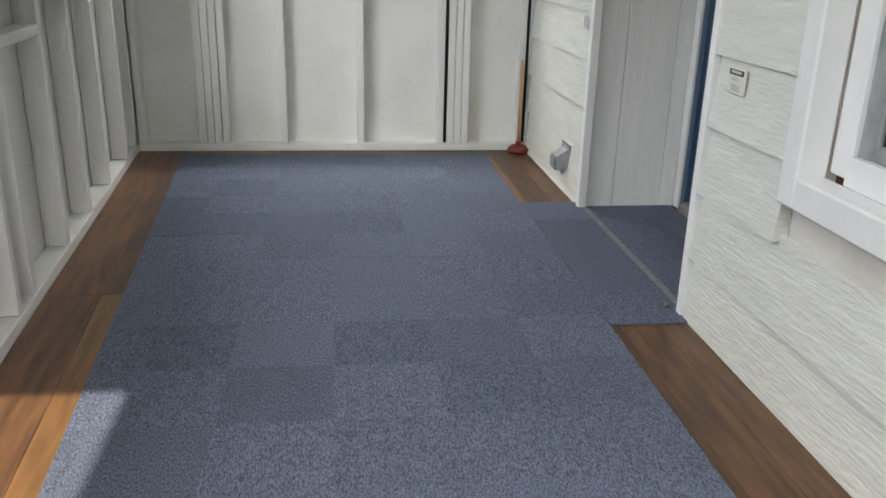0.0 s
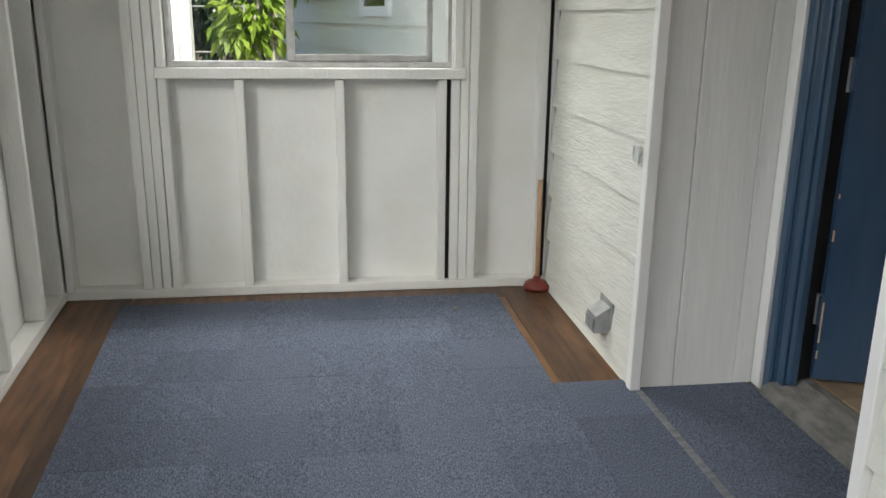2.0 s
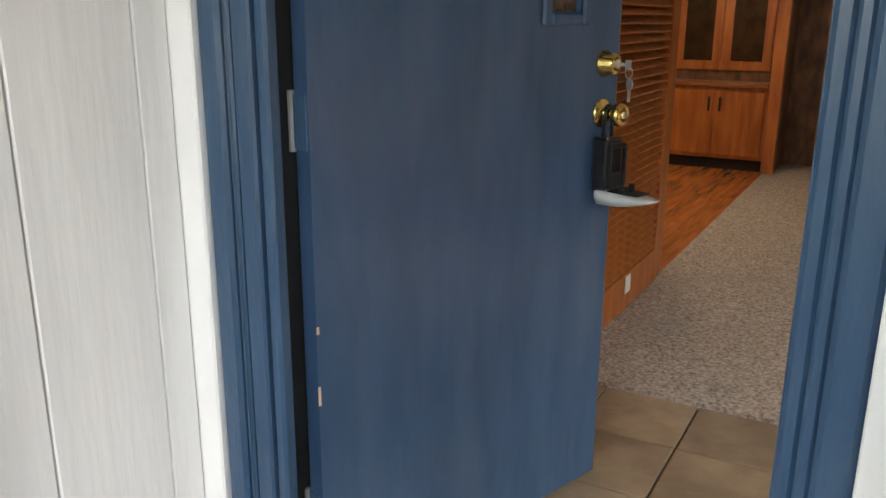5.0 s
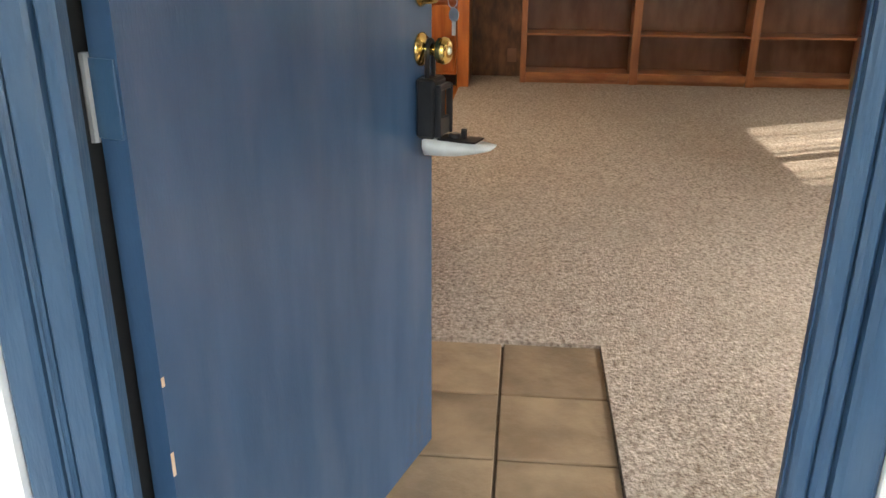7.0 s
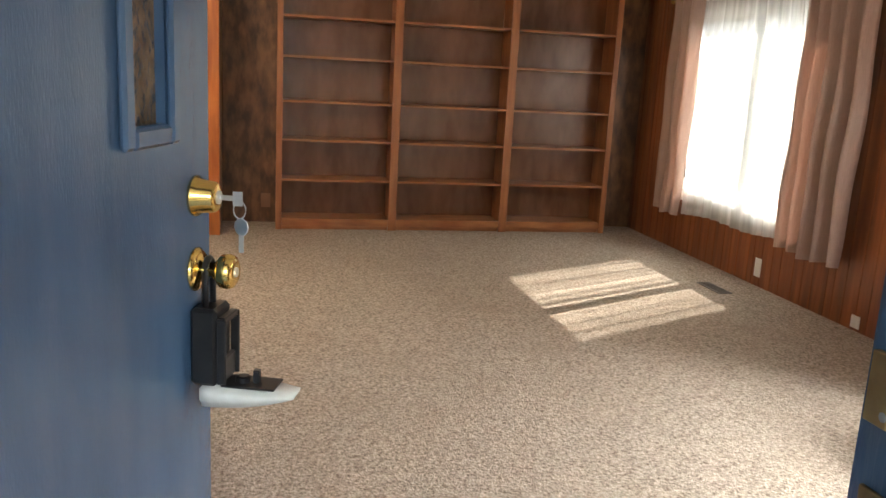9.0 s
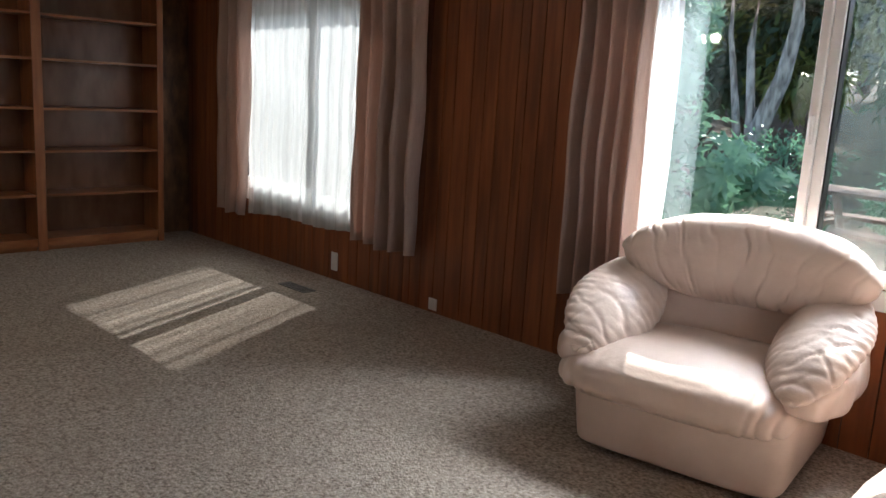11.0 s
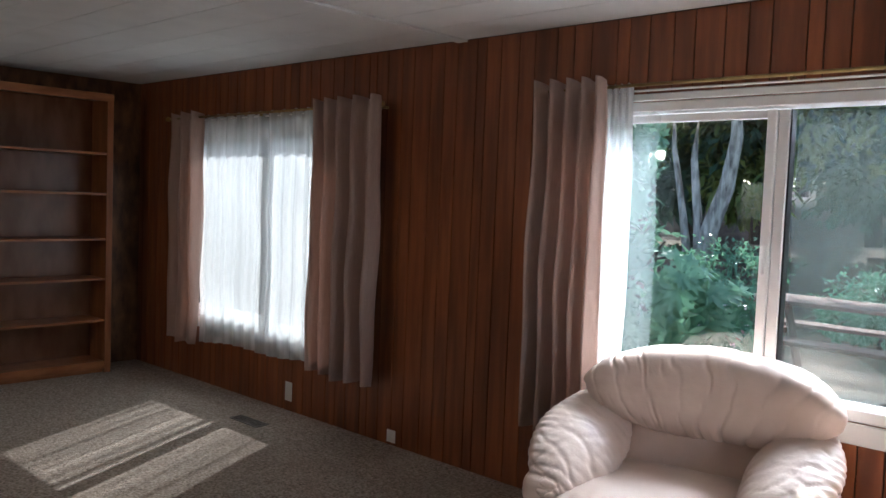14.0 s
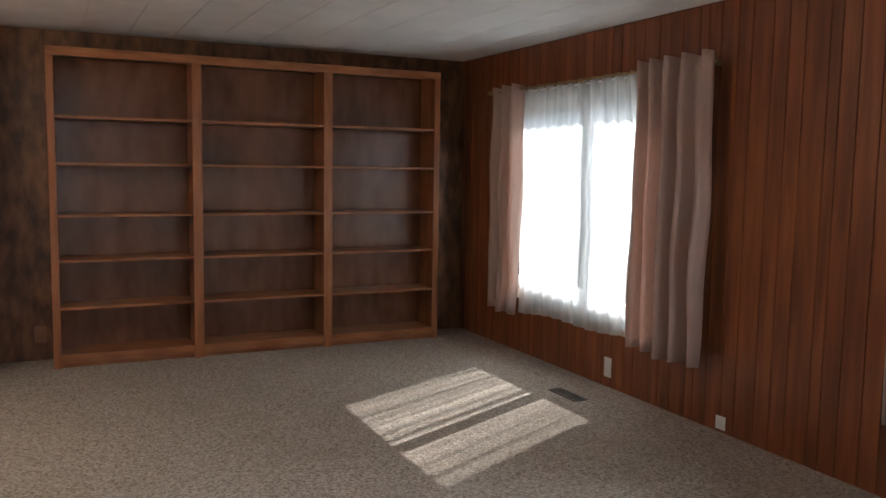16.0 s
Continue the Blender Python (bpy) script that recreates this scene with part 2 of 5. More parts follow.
BARK_D = mat("dark_bark", (0.035, 0.026, 0.02), (0.08, 0.06, 0.048), 8, 0.9, 0.8, 20, (2, 2, 0.4))
EARTH = mat("forest_earth", (0.045, 0.03, 0.019), (0.13, 0.085, 0.055), 3, 0.95, 0.6, 12, spot=(0.1, 0.09, 0.04), spot_scale=0.4, spot_amount=0.6)
WEATHERED = mat("weathered_red_table_wood", (0.2, 0.11, 0.09), (0.33, 0.2, 0.16), 8, 0.8, 0.4, 50, (1, 8, 8))
GLASS = bpy.data.materials.new("window_glass")
GLASS.use_nodes = True
_n, _l = GLASS.node_tree.nodes, GLASS.node_tree.links
_t, _g, _x, _f = _n.new("ShaderNodeBsdfTransparent"), _n.new("ShaderNodeBsdfGlossy"), _n.new("ShaderNodeMixShader"), _n.new("ShaderNodeFresnel")
_t.inputs[0].default_value, _g.inputs["Roughness"].default_value = (0.95, 0.97, 0.96, 1), 0.01
_l.new(_f.outputs[0], _x.inputs[0]), _l.new(_t.outputs[0], _x.inputs[1]), _l.new(_g.outputs[0], _x.inputs[2])
_l.new(_x.outputs[0], _n["Material Output"].inputs[0])
SCREEN = bpy.data.materials.new("insect_screen")
SCREEN.use_nodes = True
_n, _l = SCREEN.node_tree.nodes, SCREEN.node_tree.links
_t, _x = _n.new("ShaderNodeBsdfTransparent"), _n.new("ShaderNodeMixShader")
_n["Principled BSDF"].inputs["Base Color"].default_value = (0.16, 0.19, 0.18, 1)
_x.inputs[0].default_value = 0.8
_l.new(_n["Principled BSDF"].outputs[0], _x.inputs[1]), _l.new(_t.outputs[0], _x.inputs[2]), _l.new(_x.outputs[0], _n["Material Output"].inputs[0])
AMBER = mat("dark_patterned_glass", (0.05, 0.03, 0.015), (0.14, 0.09, 0.05), 30, 0.12, 0.8, 45)
SMOKE = mat("smoked_cabinet_glass", (0.03, 0.018, 0.01), (0.05, 0.03, 0.018), 10, 0.15, 0.3, 40)
# streaked transparency puts the folds' stripes into the sunlight
SHEER = cloth("white_sheer_cloth", (0.85, 0.87, 0.87), 0.2, 0.33, clear_b=0.58)
SHEER_FLAT = cloth("thin_flat_sheer_cloth", (0.7, 0.82, 0.84), 0.93, 0.4)
DRAPE = cloth("mauve_satin_cloth", (0.55, 0.395, 0.33), 0.0, 0.24, gloss=0.28, sheen=0.25)

# ---- mesh helpers ----


def box(bm, x0, x1, y0, y1, z0, z1, bevel=0.0, m=None):
    """Adds a box, bevelled if asked, to bm."""
    xs, ys, zs = sorted((x0, x1)), sorted((y0, y1)), sorted((z0, z1))
    v = [bm.verts.new((x, y, z)) for x in xs for y in ys for z in zs]
    f = [bm.faces.new([v[i] for i in q]) for q in ((0, 1, 3, 2), (4, 6, 7, 5), (0, 4, 5, 1), (2, 3, 7, 6), (0, 2, 6, 4), (1, 5, 7, 3))]
    if bevel:
        es = list({e for q in f for e in q.edges})
        r = bmesh.ops.bevel(bm, geom=es, offset=bevel, segments=1, affect="EDGES", profile=0.5)
        v = list({w for q in r["faces"] for w in q.verts} | {w for w in v if w.is_valid})
    if m:
        bmesh.ops.transform(bm, matrix=m, verts=[w for w in v if w.is_valid])
    return bm


def boxes(*specs, bevel=0.0):
    bm = bmesh.new()
    for s in specs:
        box(bm, *s, bevel=bevel)
    return bm


def tube(bm, path, radii, sides=10, cap=True):
    """A tapered tube along a path."""
    rings = []
    for i, p in enumerate(path):
        p = Vector(p)
        d = (Vector(path[min(i + 1, len(path) - 1)]) - Vector(path[max(i - 1, 0)])).normalized()
        a = d.orthogonal().normalized() if abs(d.z) > 0.99 else d.cross(Vector((0, 0, 1))).normalized()
        b = d.cross(a)
        r = radii[i] if isinstance(radii, (list, tuple)) else radii
        rings.append([bm.verts.new(p + r * (math.cos(k * math.tau / sides) * a + math.sin(k * math.tau / sides) * b)) for k in range(sides)])
    for u, w in zip(rings, rings[1:]):
        for k in range(sides):
            bm.faces.new((u[k], u[(k + 1) % sides], w[(k + 1) % sides], w[k]))
    if cap:
        bm.faces.new(rings[0][::-1]), bm.faces.new(rings[-1])
    return bm


def lathe(bm, profile, m=None, sides=24):
    """A turned solid about z: (radius, height) pairs."""
    rings = [[bm.verts.new((r * math.cos(k * math.tau / sides), r * math.sin(k * math.tau / sides), h)) for k in range(sides)] for r, h in profile]
    for u, w in zip(rings, rings[1:]):
        for k in range(sides):
            bm.faces.new((u[k], u[(k + 1) % sides], w[(k + 1) % sides], w[k]))
    bm.faces.new(rings[0][::-1]), bm.faces.new(rings[-1])
    if m:
        bmesh.ops.transform(bm, matrix=m, verts=[v for r in rings for v in r])
    return bm


def data(name, bm, material, smooth=False):
    me = bpy.data.meshes.new(name)
    bmesh.ops.recalc_face_normals(bm, faces=bm.faces)
    bm.to_mesh(me)
    bm.free()
    me.materials.append(material)
    if smooth:
        me.polygons.foreach_set("use_smooth", [True] * len(me.polygons))
    return me


def part(name, bm, material, parent, label="", smooth=False):
    ob = new(name, data(name, bm, material, smooth))
    ob.parent = parent
    if label:
        ob["label"] = label
    return ob


def thing(name, label, category, group="", kind="", at=None):
    return tagged(new(name), label, category, group, kind) if at is None else placed(tagged(new(name), label, category, group, kind), at)


def placed(ob, m):
    ob.matrix_world = m
    return ob


def solid(name, bm, material, label, category, kind="", group="", smooth=False):
    return tagged(new(name, data(name, bm, material, smooth)), label, category, group, kind)


def structure(name, bm, material, label, category):
    return solid(name, bm, material, label, category, "structure")


ZI, ZC, ZR = 0.10, 2.45, 2.50      # inner floor, inner ceiling, porch ceiling
YS, XE = -3.96, 7.22               # window wall, bookcase wall
YF = 1.27                          # porch end wall
SLANT = 0.076                      # the porch's outer wall is not square to the house


def left_x(y):
    return -2.39 + SLANT * (YF - y)


# ---- ground, hill and porch base ----
bm = bmesh.new()
N = 60
grid = {}
for i in range(N + 1):
    for j in range(N + 1):
        u, v = (i / N * 2 - 1), (j / N * 2 - 1)
        x, y = 4 + 150 * u * abs(u), -2 + 150 * v * abs(v)
        h = -0.06
        if y < -11:
            h += 4 * (1 - math.exp(-(-y - 11) / 16)) * (0.8 + 0.2 * noise.noise((x * 0.1, y * 0.1, 0)))
        if abs(x - 3) > 14 or y < -6:
            h += 0.12 * noise.noise((x * 0.5, y * 0.5, 3)) - 0.03
        grid[i, j] = bm.verts.new((x, y, min(h, 12)))
for i in range(N):
    for j in range(N):
        bm.faces.new((grid[i, j], grid[i + 1, j], grid[i + 1, j + 1], grid[i, j + 1]))
structure("ground", bm, EARTH, "bare brown forest earth rising to a hill", "ground")

bm = boxes((-2.7, 0.62, -4.2, 1.45, -0.3, -0.022))
structure("floor_porch_base", bm, PLASTER, "plain porch base under the planks", "floor")

# porch ceiling, and an unseen eave added to bound the floor's sun patch
structure("ceiling_porch", boxes((-2.75, 0.62, -3.95, 1.5, ZR, ZR + 0.1), (-2.45, 0.0, -3.95, -3.85, 2.3, ZR)), WHITE_B, "white painted porch ceiling boards", "ceiling")
structure("eave_house", boxes((-0.56, 0.15, -6.2, -3.951, 2.3, 2.6)), WHITE_B, "unseen white eave added to bound the porch's sun patch", "eave")

# ---- porch end wall: boards, bottom plate, studs, window ----
wall = structure("wall_porch_end", boxes((-2.6, -1.87, YF + 0.09, YF + 0.13, 0, ZR), (-0.49, 0.02, YF + 0.09, YF + 0.13, 0, ZR),
                 (-1.87, -0.49, YF + 0.09, YF + 0.13, 0, 1.07), (-1.87, -0.49, YF + 0.09, YF + 0.13, 2.12, ZR)), WHITE_B,
                 "white painted board wall with bare studs", "wall")
part("bottom_plate", boxes((-2.39, -0.002, YF, YF + 0.089, 0, 0.045), bevel=0.003), WHITE, wall)
for x0, x1 in ((-2.388, -2.35), (-2.03, -1.985), (-1.982, -1.94), (-1.937, -1.895), (-1.89, -1.85)):
    part("stud", boxes((x0, x1, YF + 0.004, YF + 0.088, 0.046, ZR), bevel=0.003), WHITE, wall)
for x0, x1 in ((-1.545, -1.503), (-1.08, -1.036), (-0.585, -0.545)):
    part("stud", boxes((x0, x1, YF + 0.004, YF + 0.088, 0.046, 1.055), bevel=0.003), WHITE, wall)
for x0, x1 in ((-0.522, -0.48), (-0.477, -0.435), (-0.432, -0.39), (-0.085, -0.046)):
    part("stud", boxes((x0, x1, YF + 0.004, YF + 0.088, 0.046, ZR), bevel=0.003), WHITE, wall)
# black sheets imitate the shade to the right of two studs
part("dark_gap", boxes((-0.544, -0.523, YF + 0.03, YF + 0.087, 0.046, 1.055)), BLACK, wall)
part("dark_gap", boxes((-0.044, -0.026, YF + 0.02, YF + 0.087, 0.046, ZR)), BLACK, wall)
part("corner_post", boxes((-0.0245, -0.004, YF + 0.001, YF + 0.087, 0.046, ZR)), WHITE, wall)

win = tagged(new("window_1"), "sliding aluminium porch window with white wooden sill", "window", kind="structure")
part("window_sill", boxes((-1.90, -0.453, YF - 0.018, YF + 0.09, 1.058, 1.108), bevel=0.004), WHITE, win)
for s in ((-1.885, -1.848, YF - 0.01, YF + 0.13, 1.109, 2.14), (-0.512, -0.472, YF - 0.01, YF + 0.13, 1.109, 2.14), (-1.847, -0.513, YF - 0.01, YF + 0.13, 2.1, 2.14)):
    part("window_frame", boxes(s, bevel=0.003), WHITE, win)
for s in ((-1.846, -0.514, YF + 0.03, YF + 0.11, 1.109, 1.135), (-1.846, -1.82, YF + 0.03, YF + 0.11, 1.136, 2.099), (-0.54, -0.514, YF + 0.03, YF + 0.11, 1.136, 2.099)):
    part("aluminium_frame", boxes(s, bevel=0.003), ALU, win, "grey aluminium frame")
for s in ((-1.30, -1.262, YF + 0.045, YF + 0.075, 1.136, 2.099), (-1.262, -0.64, YF + 0.045, YF + 0.075, 1.136, 1.168), (-0.64, -0.612, YF + 0.045, YF + 0.075, 1.136, 2.099)):
    part("sash_rail", boxes(s, bevel=0.003), ALU, win, "grey aluminium sash rail")
for s in ((-1.82, -1.3, YF + 0.09, YF + 0.094, 1.136, 2.099), (-1.262, -0.64, YF + 0.058, YF + 0.062, 1.168, 2.099), (-0.612, -0.54, YF + 0.09, YF + 0.094, 1.136, 2.099)):
    part("pane", boxes(s), GLASS, win).visible_shadow = False

# ---- porch outer wall, slightly out of square ----
M_LEFT = Matrix.Translation((-2.39, YF, 0)) @ Matrix.Rotation(math.atan(SLANT), 4, "Z")
wall = placed(structure("wall_porch_outer", boxes((-0.13, -0.09, -5.25, -1.6 + 0.0, 0, 1.0), (-0.13, -0.09, -1.6, -0.9, 0, 1.0), (-0.13, -0.09, -0.9, 0.12, 0, ZR),
              (-0.13, -0.09, -5.25, -0.9, 2.1, ZR), (-0.13, -0.09, -2.55, -2.35, 1.0, 2.1), (-0.13, -0.09, -5.25, -4.4, 1.0, 2.1)), WHITE_B,
              "white painted board wall with bare studs", "wall"), M_LEFT)
part("bottom_plate", boxes((-0.089, 0, -5.25, 0.0, 0, 0.045), bevel=0.003), WHITE, wall)
for y in (-0.03, -0.38, -0.925):
    part("stud", boxes((-0.088, -0.004, y - 0.02, y + 0.02, 0.046, ZR), bevel=0.003), WHITE, wall)
part("blocking", boxes((-0.088, -0.006, -2.328, -1.862, 0.85, 0.89), bevel=0.003), WHITE, wall)
for y in (-1.40, -1.84, -2.9, -3.3, -3.7, -4.1, -4.6):
    part("stud", boxes((-0.088, -0.004, y - 0.02, y + 0.02, 0.046, 0.995), bevel=0.003), WHITE, wall)
for y in (-2.35, -2.52, -4.42, -5.2):
    part("stud", boxes((-0.088, -0.004, y - 0.02, y + 0.02, 0.046, ZR), bevel=0.003), WHITE, wall)
# thin black sheet imitates the shade in the wall corner
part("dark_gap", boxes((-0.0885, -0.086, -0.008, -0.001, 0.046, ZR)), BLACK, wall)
for k, (y0, y1) in enumerate(((-2.33, -0.905), (-4.4, -2.55))):
    win = placed(tagged(new("window_%d" % (k + 2)), "sliding aluminium porch window with white wooden sill", "window", kind="structure"), M_LEFT)
    part("window_sill", boxes((-0.12, 0.02, y0, y1 + 0.1, 1.0, 1.05), bevel=0.004), WHITE, win)
    for s in ((-0.13, 0.012, y1 - 0.035, y1, 1.051, 2.14), (-0.13, 0.012, y0, y0 + 0.035, 1.051, 2.14), (-0.13, 0.012, y0 + 0.036, y1 - 0.036, 2.1, 2.14)):
        part("window_frame", boxes(s, bevel=0.003), WHITE, win)
    mid = (y0 + y1) / 2
    for s in ((-0.11, -0.04, y0 + 0.036, y1 - 0.036, 1.051, 1.08), (-0.11, -0.04, y1 - 0.062, y1 - 0.036, 1.081, 2.099), (-0.09, -0.06, mid - 0.02, mid + 0.02, 1.081, 2.099)):
        part("aluminium_frame", boxes(s, bevel=0.003), ALU, win, "grey aluminium frame")
    part("pane", boxes((-0.085, -0.081, y0 + 0.036, y1 - 0.062, 1.081, 2.099)), GLASS, win).visible_shadow = False

# ---- house wall along the porch ----
wall_h = structure("wall_house", boxes((0.02, 0.16, 0.0 + 0.012, YF + 0.09, 0, 2.6), (0.02, 0.16, -1.75, -1.235, 0, 2.6), (0.02, 0.16, -6.0, -3.0, 0, 2.6),
                   (0.02, 0.16, -3.0, -1.75, 0, 0.56), (0.02, 0.16, -3.0, -1.75, 1.9, 2.6)), PLASTER, "house wall behind white lap siding", "wall")
LAP = 0.2235


def siding(y0, y1, z0, z1):
    """One lapped board: its foot stands proud of its head."""
    bm = bmesh.new()
    p = [(-0.026, z0), (-0.002, z1 + 0.02), (0.018, z1 + 0.02), (0.018, z0 + 0.004), (-0.004, z0 + 0.004)]
    a, b = [bm.verts.new((x, y0, z)) for x, z in p], [bm.verts.new((x, y1, z)) for x, z in p]
    for k in range(5):
        bm.faces.new((a[k], a[(k + 1) % 5], b[(k + 1) % 5], b[k]))
    bm.faces.new(a[::-1]), bm.faces.new(b)
    return bm


for k in range(-2, 11):
    z0, z1 = max(0.002, 0.262 + LAP * k), 0.262 + LAP * (k + 1)
    if z1 > 0.03:
        part("siding_board", siding(0.0, YF - 0.02, z0, z1), SIDING, wall_h)
    z0, z1 = max(0.002, 0.22 + LAP * k), 0.22 + LAP * (k + 1)
    if z1 < 0.03:
        continue
    for y0, y1 in (((-3.96, -1.311),) if z1 < 0.6 or z0 > 1.85 else ((-1.80, -1.311), (-3.96, -2.95))):
        part("siding_board", siding(y0, y1, z0, z1), SIDING, wall_h)
# black sheet imitates the shadow where the lapped boards end
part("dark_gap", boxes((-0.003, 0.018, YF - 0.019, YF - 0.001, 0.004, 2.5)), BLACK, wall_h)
part("corner_board", boxes((-0.032, 0.01, -0.022, 0.022, 0.004, 2.5), bevel=0.003), TRIM, wall_h, "white corner trim")
part("corner_board", boxes((-0.032, 0.01, -1.31, -1.272, 0.004, 2.5), bevel=0.003), TRIM, wall_h, "white corner trim")

# white vinyl window beside the porch
win = tagged(new("window_4"), "white vinyl house window in a wide white frame", "window", kind="structure")
for s in ((-0.035, 0.05, -1.88, -1.80, 0.56, 1.95), (-0.035, 0.05, -3.0, -1.881, 0.56, 0.645), (-0.035, 0.05, -3.0, -2.92, 0.646, 1.95), (-0.035, 0.05, -2.919, -1.881, 1.87, 1.95)):
    part("window_frame", boxes(s, bevel=0.006), TRIM, win)
for s in ((0.051, 0.1, -1.96, -1.882, 0.66, 1.87), (0.04, 0.1, -2.92, -1.961, 0.6455, 0.72), (0.051, 0.1, -2.47, -2.41, 0.721, 1.87)):
    part("sash_rail", boxes(s, bevel=0.004), VINYL, win)
for s in ((0.065, 0.08, -2.03, -1.961, 0.721, 1.87), (0.065, 0.08, -2.41, -2.03, 0.721, 0.76)):
    part("screen_frame", boxes(s, bevel=0.003), STEEL, win, "grey screen frame")
part("pane", boxes((0.083, 0.087, -2.92, -1.961, 0.721, 1.87)), GLASS, win).visible_shadow = False
part("insect_screen", boxes((0.071, 0.074, -2.41, -2.031, 0.761, 1.87)), SCREEN, win)

# ---- entry recess and door frame ----
rec = structure("wall_recess", boxes((0.021, 0.485, 0.022, 0.12, 0, 2.5), (0.021, 0.485, -1.32, -1.272, 0, 2.5), (0.485, 0.6, 0.0, 0.12, 0, 2.5), (0.485, 0.6, -1.32, -1.116, 0, 2.5),
                (0.485, 0.6, -1.17, 0.0, 2.12, 2.5)), PLASTER, "entry recess walls behind white panels", "wall")
for x0, x1 in ((0.011, 0.145), (0.149, 0.386), (0.3872, 0.462)):
    part("panel", boxes((x0, x1, 0.002, 0.021, 0.004, 2.5), bevel=0.003), PANEL, rec)
part("door_side_panel", boxes((0.470, 0.4845, -1.257, -1.1525, 0.004, 2.5), bevel=0.003), PANEL, rec)
part("panel_edge", boxes((0.463, 0.49, -0.0515, 0.02, 0.004, 2.5), bevel=0.004), TRIM, rec, "white edge trim")
for x0, x1 in ((0.022, 0.30), (0.305, 0.484)):
    part("panel", boxes((x0, x1, -1.271, -1.258, 0.004, 2.5), bevel=0.003), PANEL, rec)

frm = tagged(new("door_frame"), "chipped blue painted wooden door frame", "door frame", kind="structure")
for s in ((0.474, 0.51, -0.103, -0.052, 0.005, 2.12), (0.484, 0.51, -0.115, -0.1035, 0.005, 2.12)):
    part("casing", boxes(s, bevel=0.008), BLUE_F, frm)
part("jamb", boxes((0.49, 0.64, -0.158, -0.1155, 0.06, 2.12), bevel=0.005), BLUE_F, frm)
part("door_stop", boxes((0.5, 0.535, -0.185, -0.1585, 0.07, 2.1), bevel=0.006), BLUE_F, frm)
for s in ((0.474, 0.51, -1.152, -1.1005, 0.005, 2.12),):
    part("casing", boxes(s, bevel=0.008), BLUE_F, frm)
part("jamb", boxes((0.49, 0.605, -1.1, -1.08, 0.06, 2.12), bevel=0.005), BLUE_F, frm)
part("door_stop", boxes((0.495, 0.535, -1.0795, -1.054, 0.07, 2.1), bevel=0.006), BLUE_F, frm)
part("head_jamb", boxes((0.49, 0.64, -1.0885, -0.1585, 2.1, 2.14), bevel=0.005), BLUE_F, frm)
# added black sheet over the hinge jamb darkens the door gap like shade
part("weather_strip", boxes((0.5355, 0.636, -0.1635, -0.1585, 0.07, 2.1)), BLACK, frm, "black sheet imitating the shade in the hinge gap")
part("weather_strip", boxes((0.512, 0.52, -1.0535, -1.051, 0.07, 2.1)), BLUE_F, frm)
part("strike_plate", boxes((0.555, 0.585, -1.0805, -1.0755, 1.055, 1.15), bevel=0.001), OLDBRASS, frm, "dull brass strike plate")
part("strike_plate", boxes((0.565, 0.592, -1.0805, -1.0735, 1.205, 1.265), bevel=0.001), OLDBRASS, frm, "dull brass strike plate")
for z in (1.08, 1.125, 1.215, 1.255):
    part("screw", lathe(bmesh.new(), [(0.005, 0), (0.005, 0.0015), (0.003, 0.0025)], pose(0.57, -1.0753, z, -90), 10), STEEL, frm)
bm = bmesh.new()
pr = [(0.445, 0.004), (0.45, 0.035), (0.475, 0.05), (0.535, 0.075), (0.56, 0.09), (0.592, 0.09), (0.592, 0.004)]
a, b = [bm.verts.new((x, -1.10, z)) for x, z in pr], [bm.verts.new((x, -0.10, z)) for x, z in pr]
for k in range(len(pr)):
    bm.faces.new((a[k], a[(k + 1) % len(pr)], b[(k + 1) % len(pr)], b[k]))
bm.faces.new(a[::-1]), bm.faces.new(b)
structure("threshold", bm, SLATE, "worn grey wooden door threshold", "threshold")

# ---- the open blue door, hung at its inner edge ----
DW, DT = 0.925, 0.044
door = tagged(new("door_1"), "blue painted entry door standing open inwards", "door", kind="structure")
door.matrix_world = Matrix.Translation((0.580, -0.172, 0)) @ Matrix.Rotation(radians(DOOR_TURN), 4, "Z")


def door_leaf():
    bm = bmesh.new()
    for s in ((0.004, 0.655, -DT, 0, 0.112, 2.09), (0.655, 0.765, -DT, 0, 0.112, 1.372), (0.655, 0.765, -DT, 0, 1.95, 2.09), (0.765, DW, -DT, 0, 0.112, 2.09)):
        box(bm, *s)
    return bm


part("leaf", door_leaf(), BLUE, door)
for s in ((0.625, 0.654, -DT - 0.012, -DT + 0.001, 1.342, 1.98), (0.766, 0.795, -DT - 0.012, -DT + 0.001, 1.342, 1.98), (0.6545, 0.7655, -DT - 0.012, -DT + 0.001, 1.342, 1.371), (0.6545, 0.7655, -DT - 0.012, -DT + 0.001, 1.951, 1.98)):
    part("light_moulding", boxes(s, bevel=0.005), BLUE, door)
part("pane", boxes((0.6545, 0.7655, -0.03, -0.02, 1.372, 1.95)), AMBER, door, "dark patterned glass")
for z0, z1, x in ((0.62, 0.66, 0.003), (0.25, 0.40, 0.003), (0.19, 0.22, 0.003), (0.77, 0.785, 0.004)):
    part("paint_chip", boxes((x, x + 0.006, -DT - 0.0012, -DT + 0.0005, z0, z1), bevel=0.0004), CHIP, door, "bare chipped wood")
for z in (0.31, 1.125, 1.9):
    h = part("hinge", boxes((0.0005, 0.0035, -DT + 0.004, 0.002, z, z + 0.1), bevel=0.0008), BLUE_F, door, "painted steel hinge")
    part("pin", tube(bmesh.new(), [(0, 0.006, z - 0.006), (0, 0.006, z + 0.106)], 0.007, 10), STEEL, h)
FACE = -DT


def on_face(x, z):
    return Matrix.Translation((x, FACE, z)) @ Matrix.Rotation(radians(90), 4, "X")


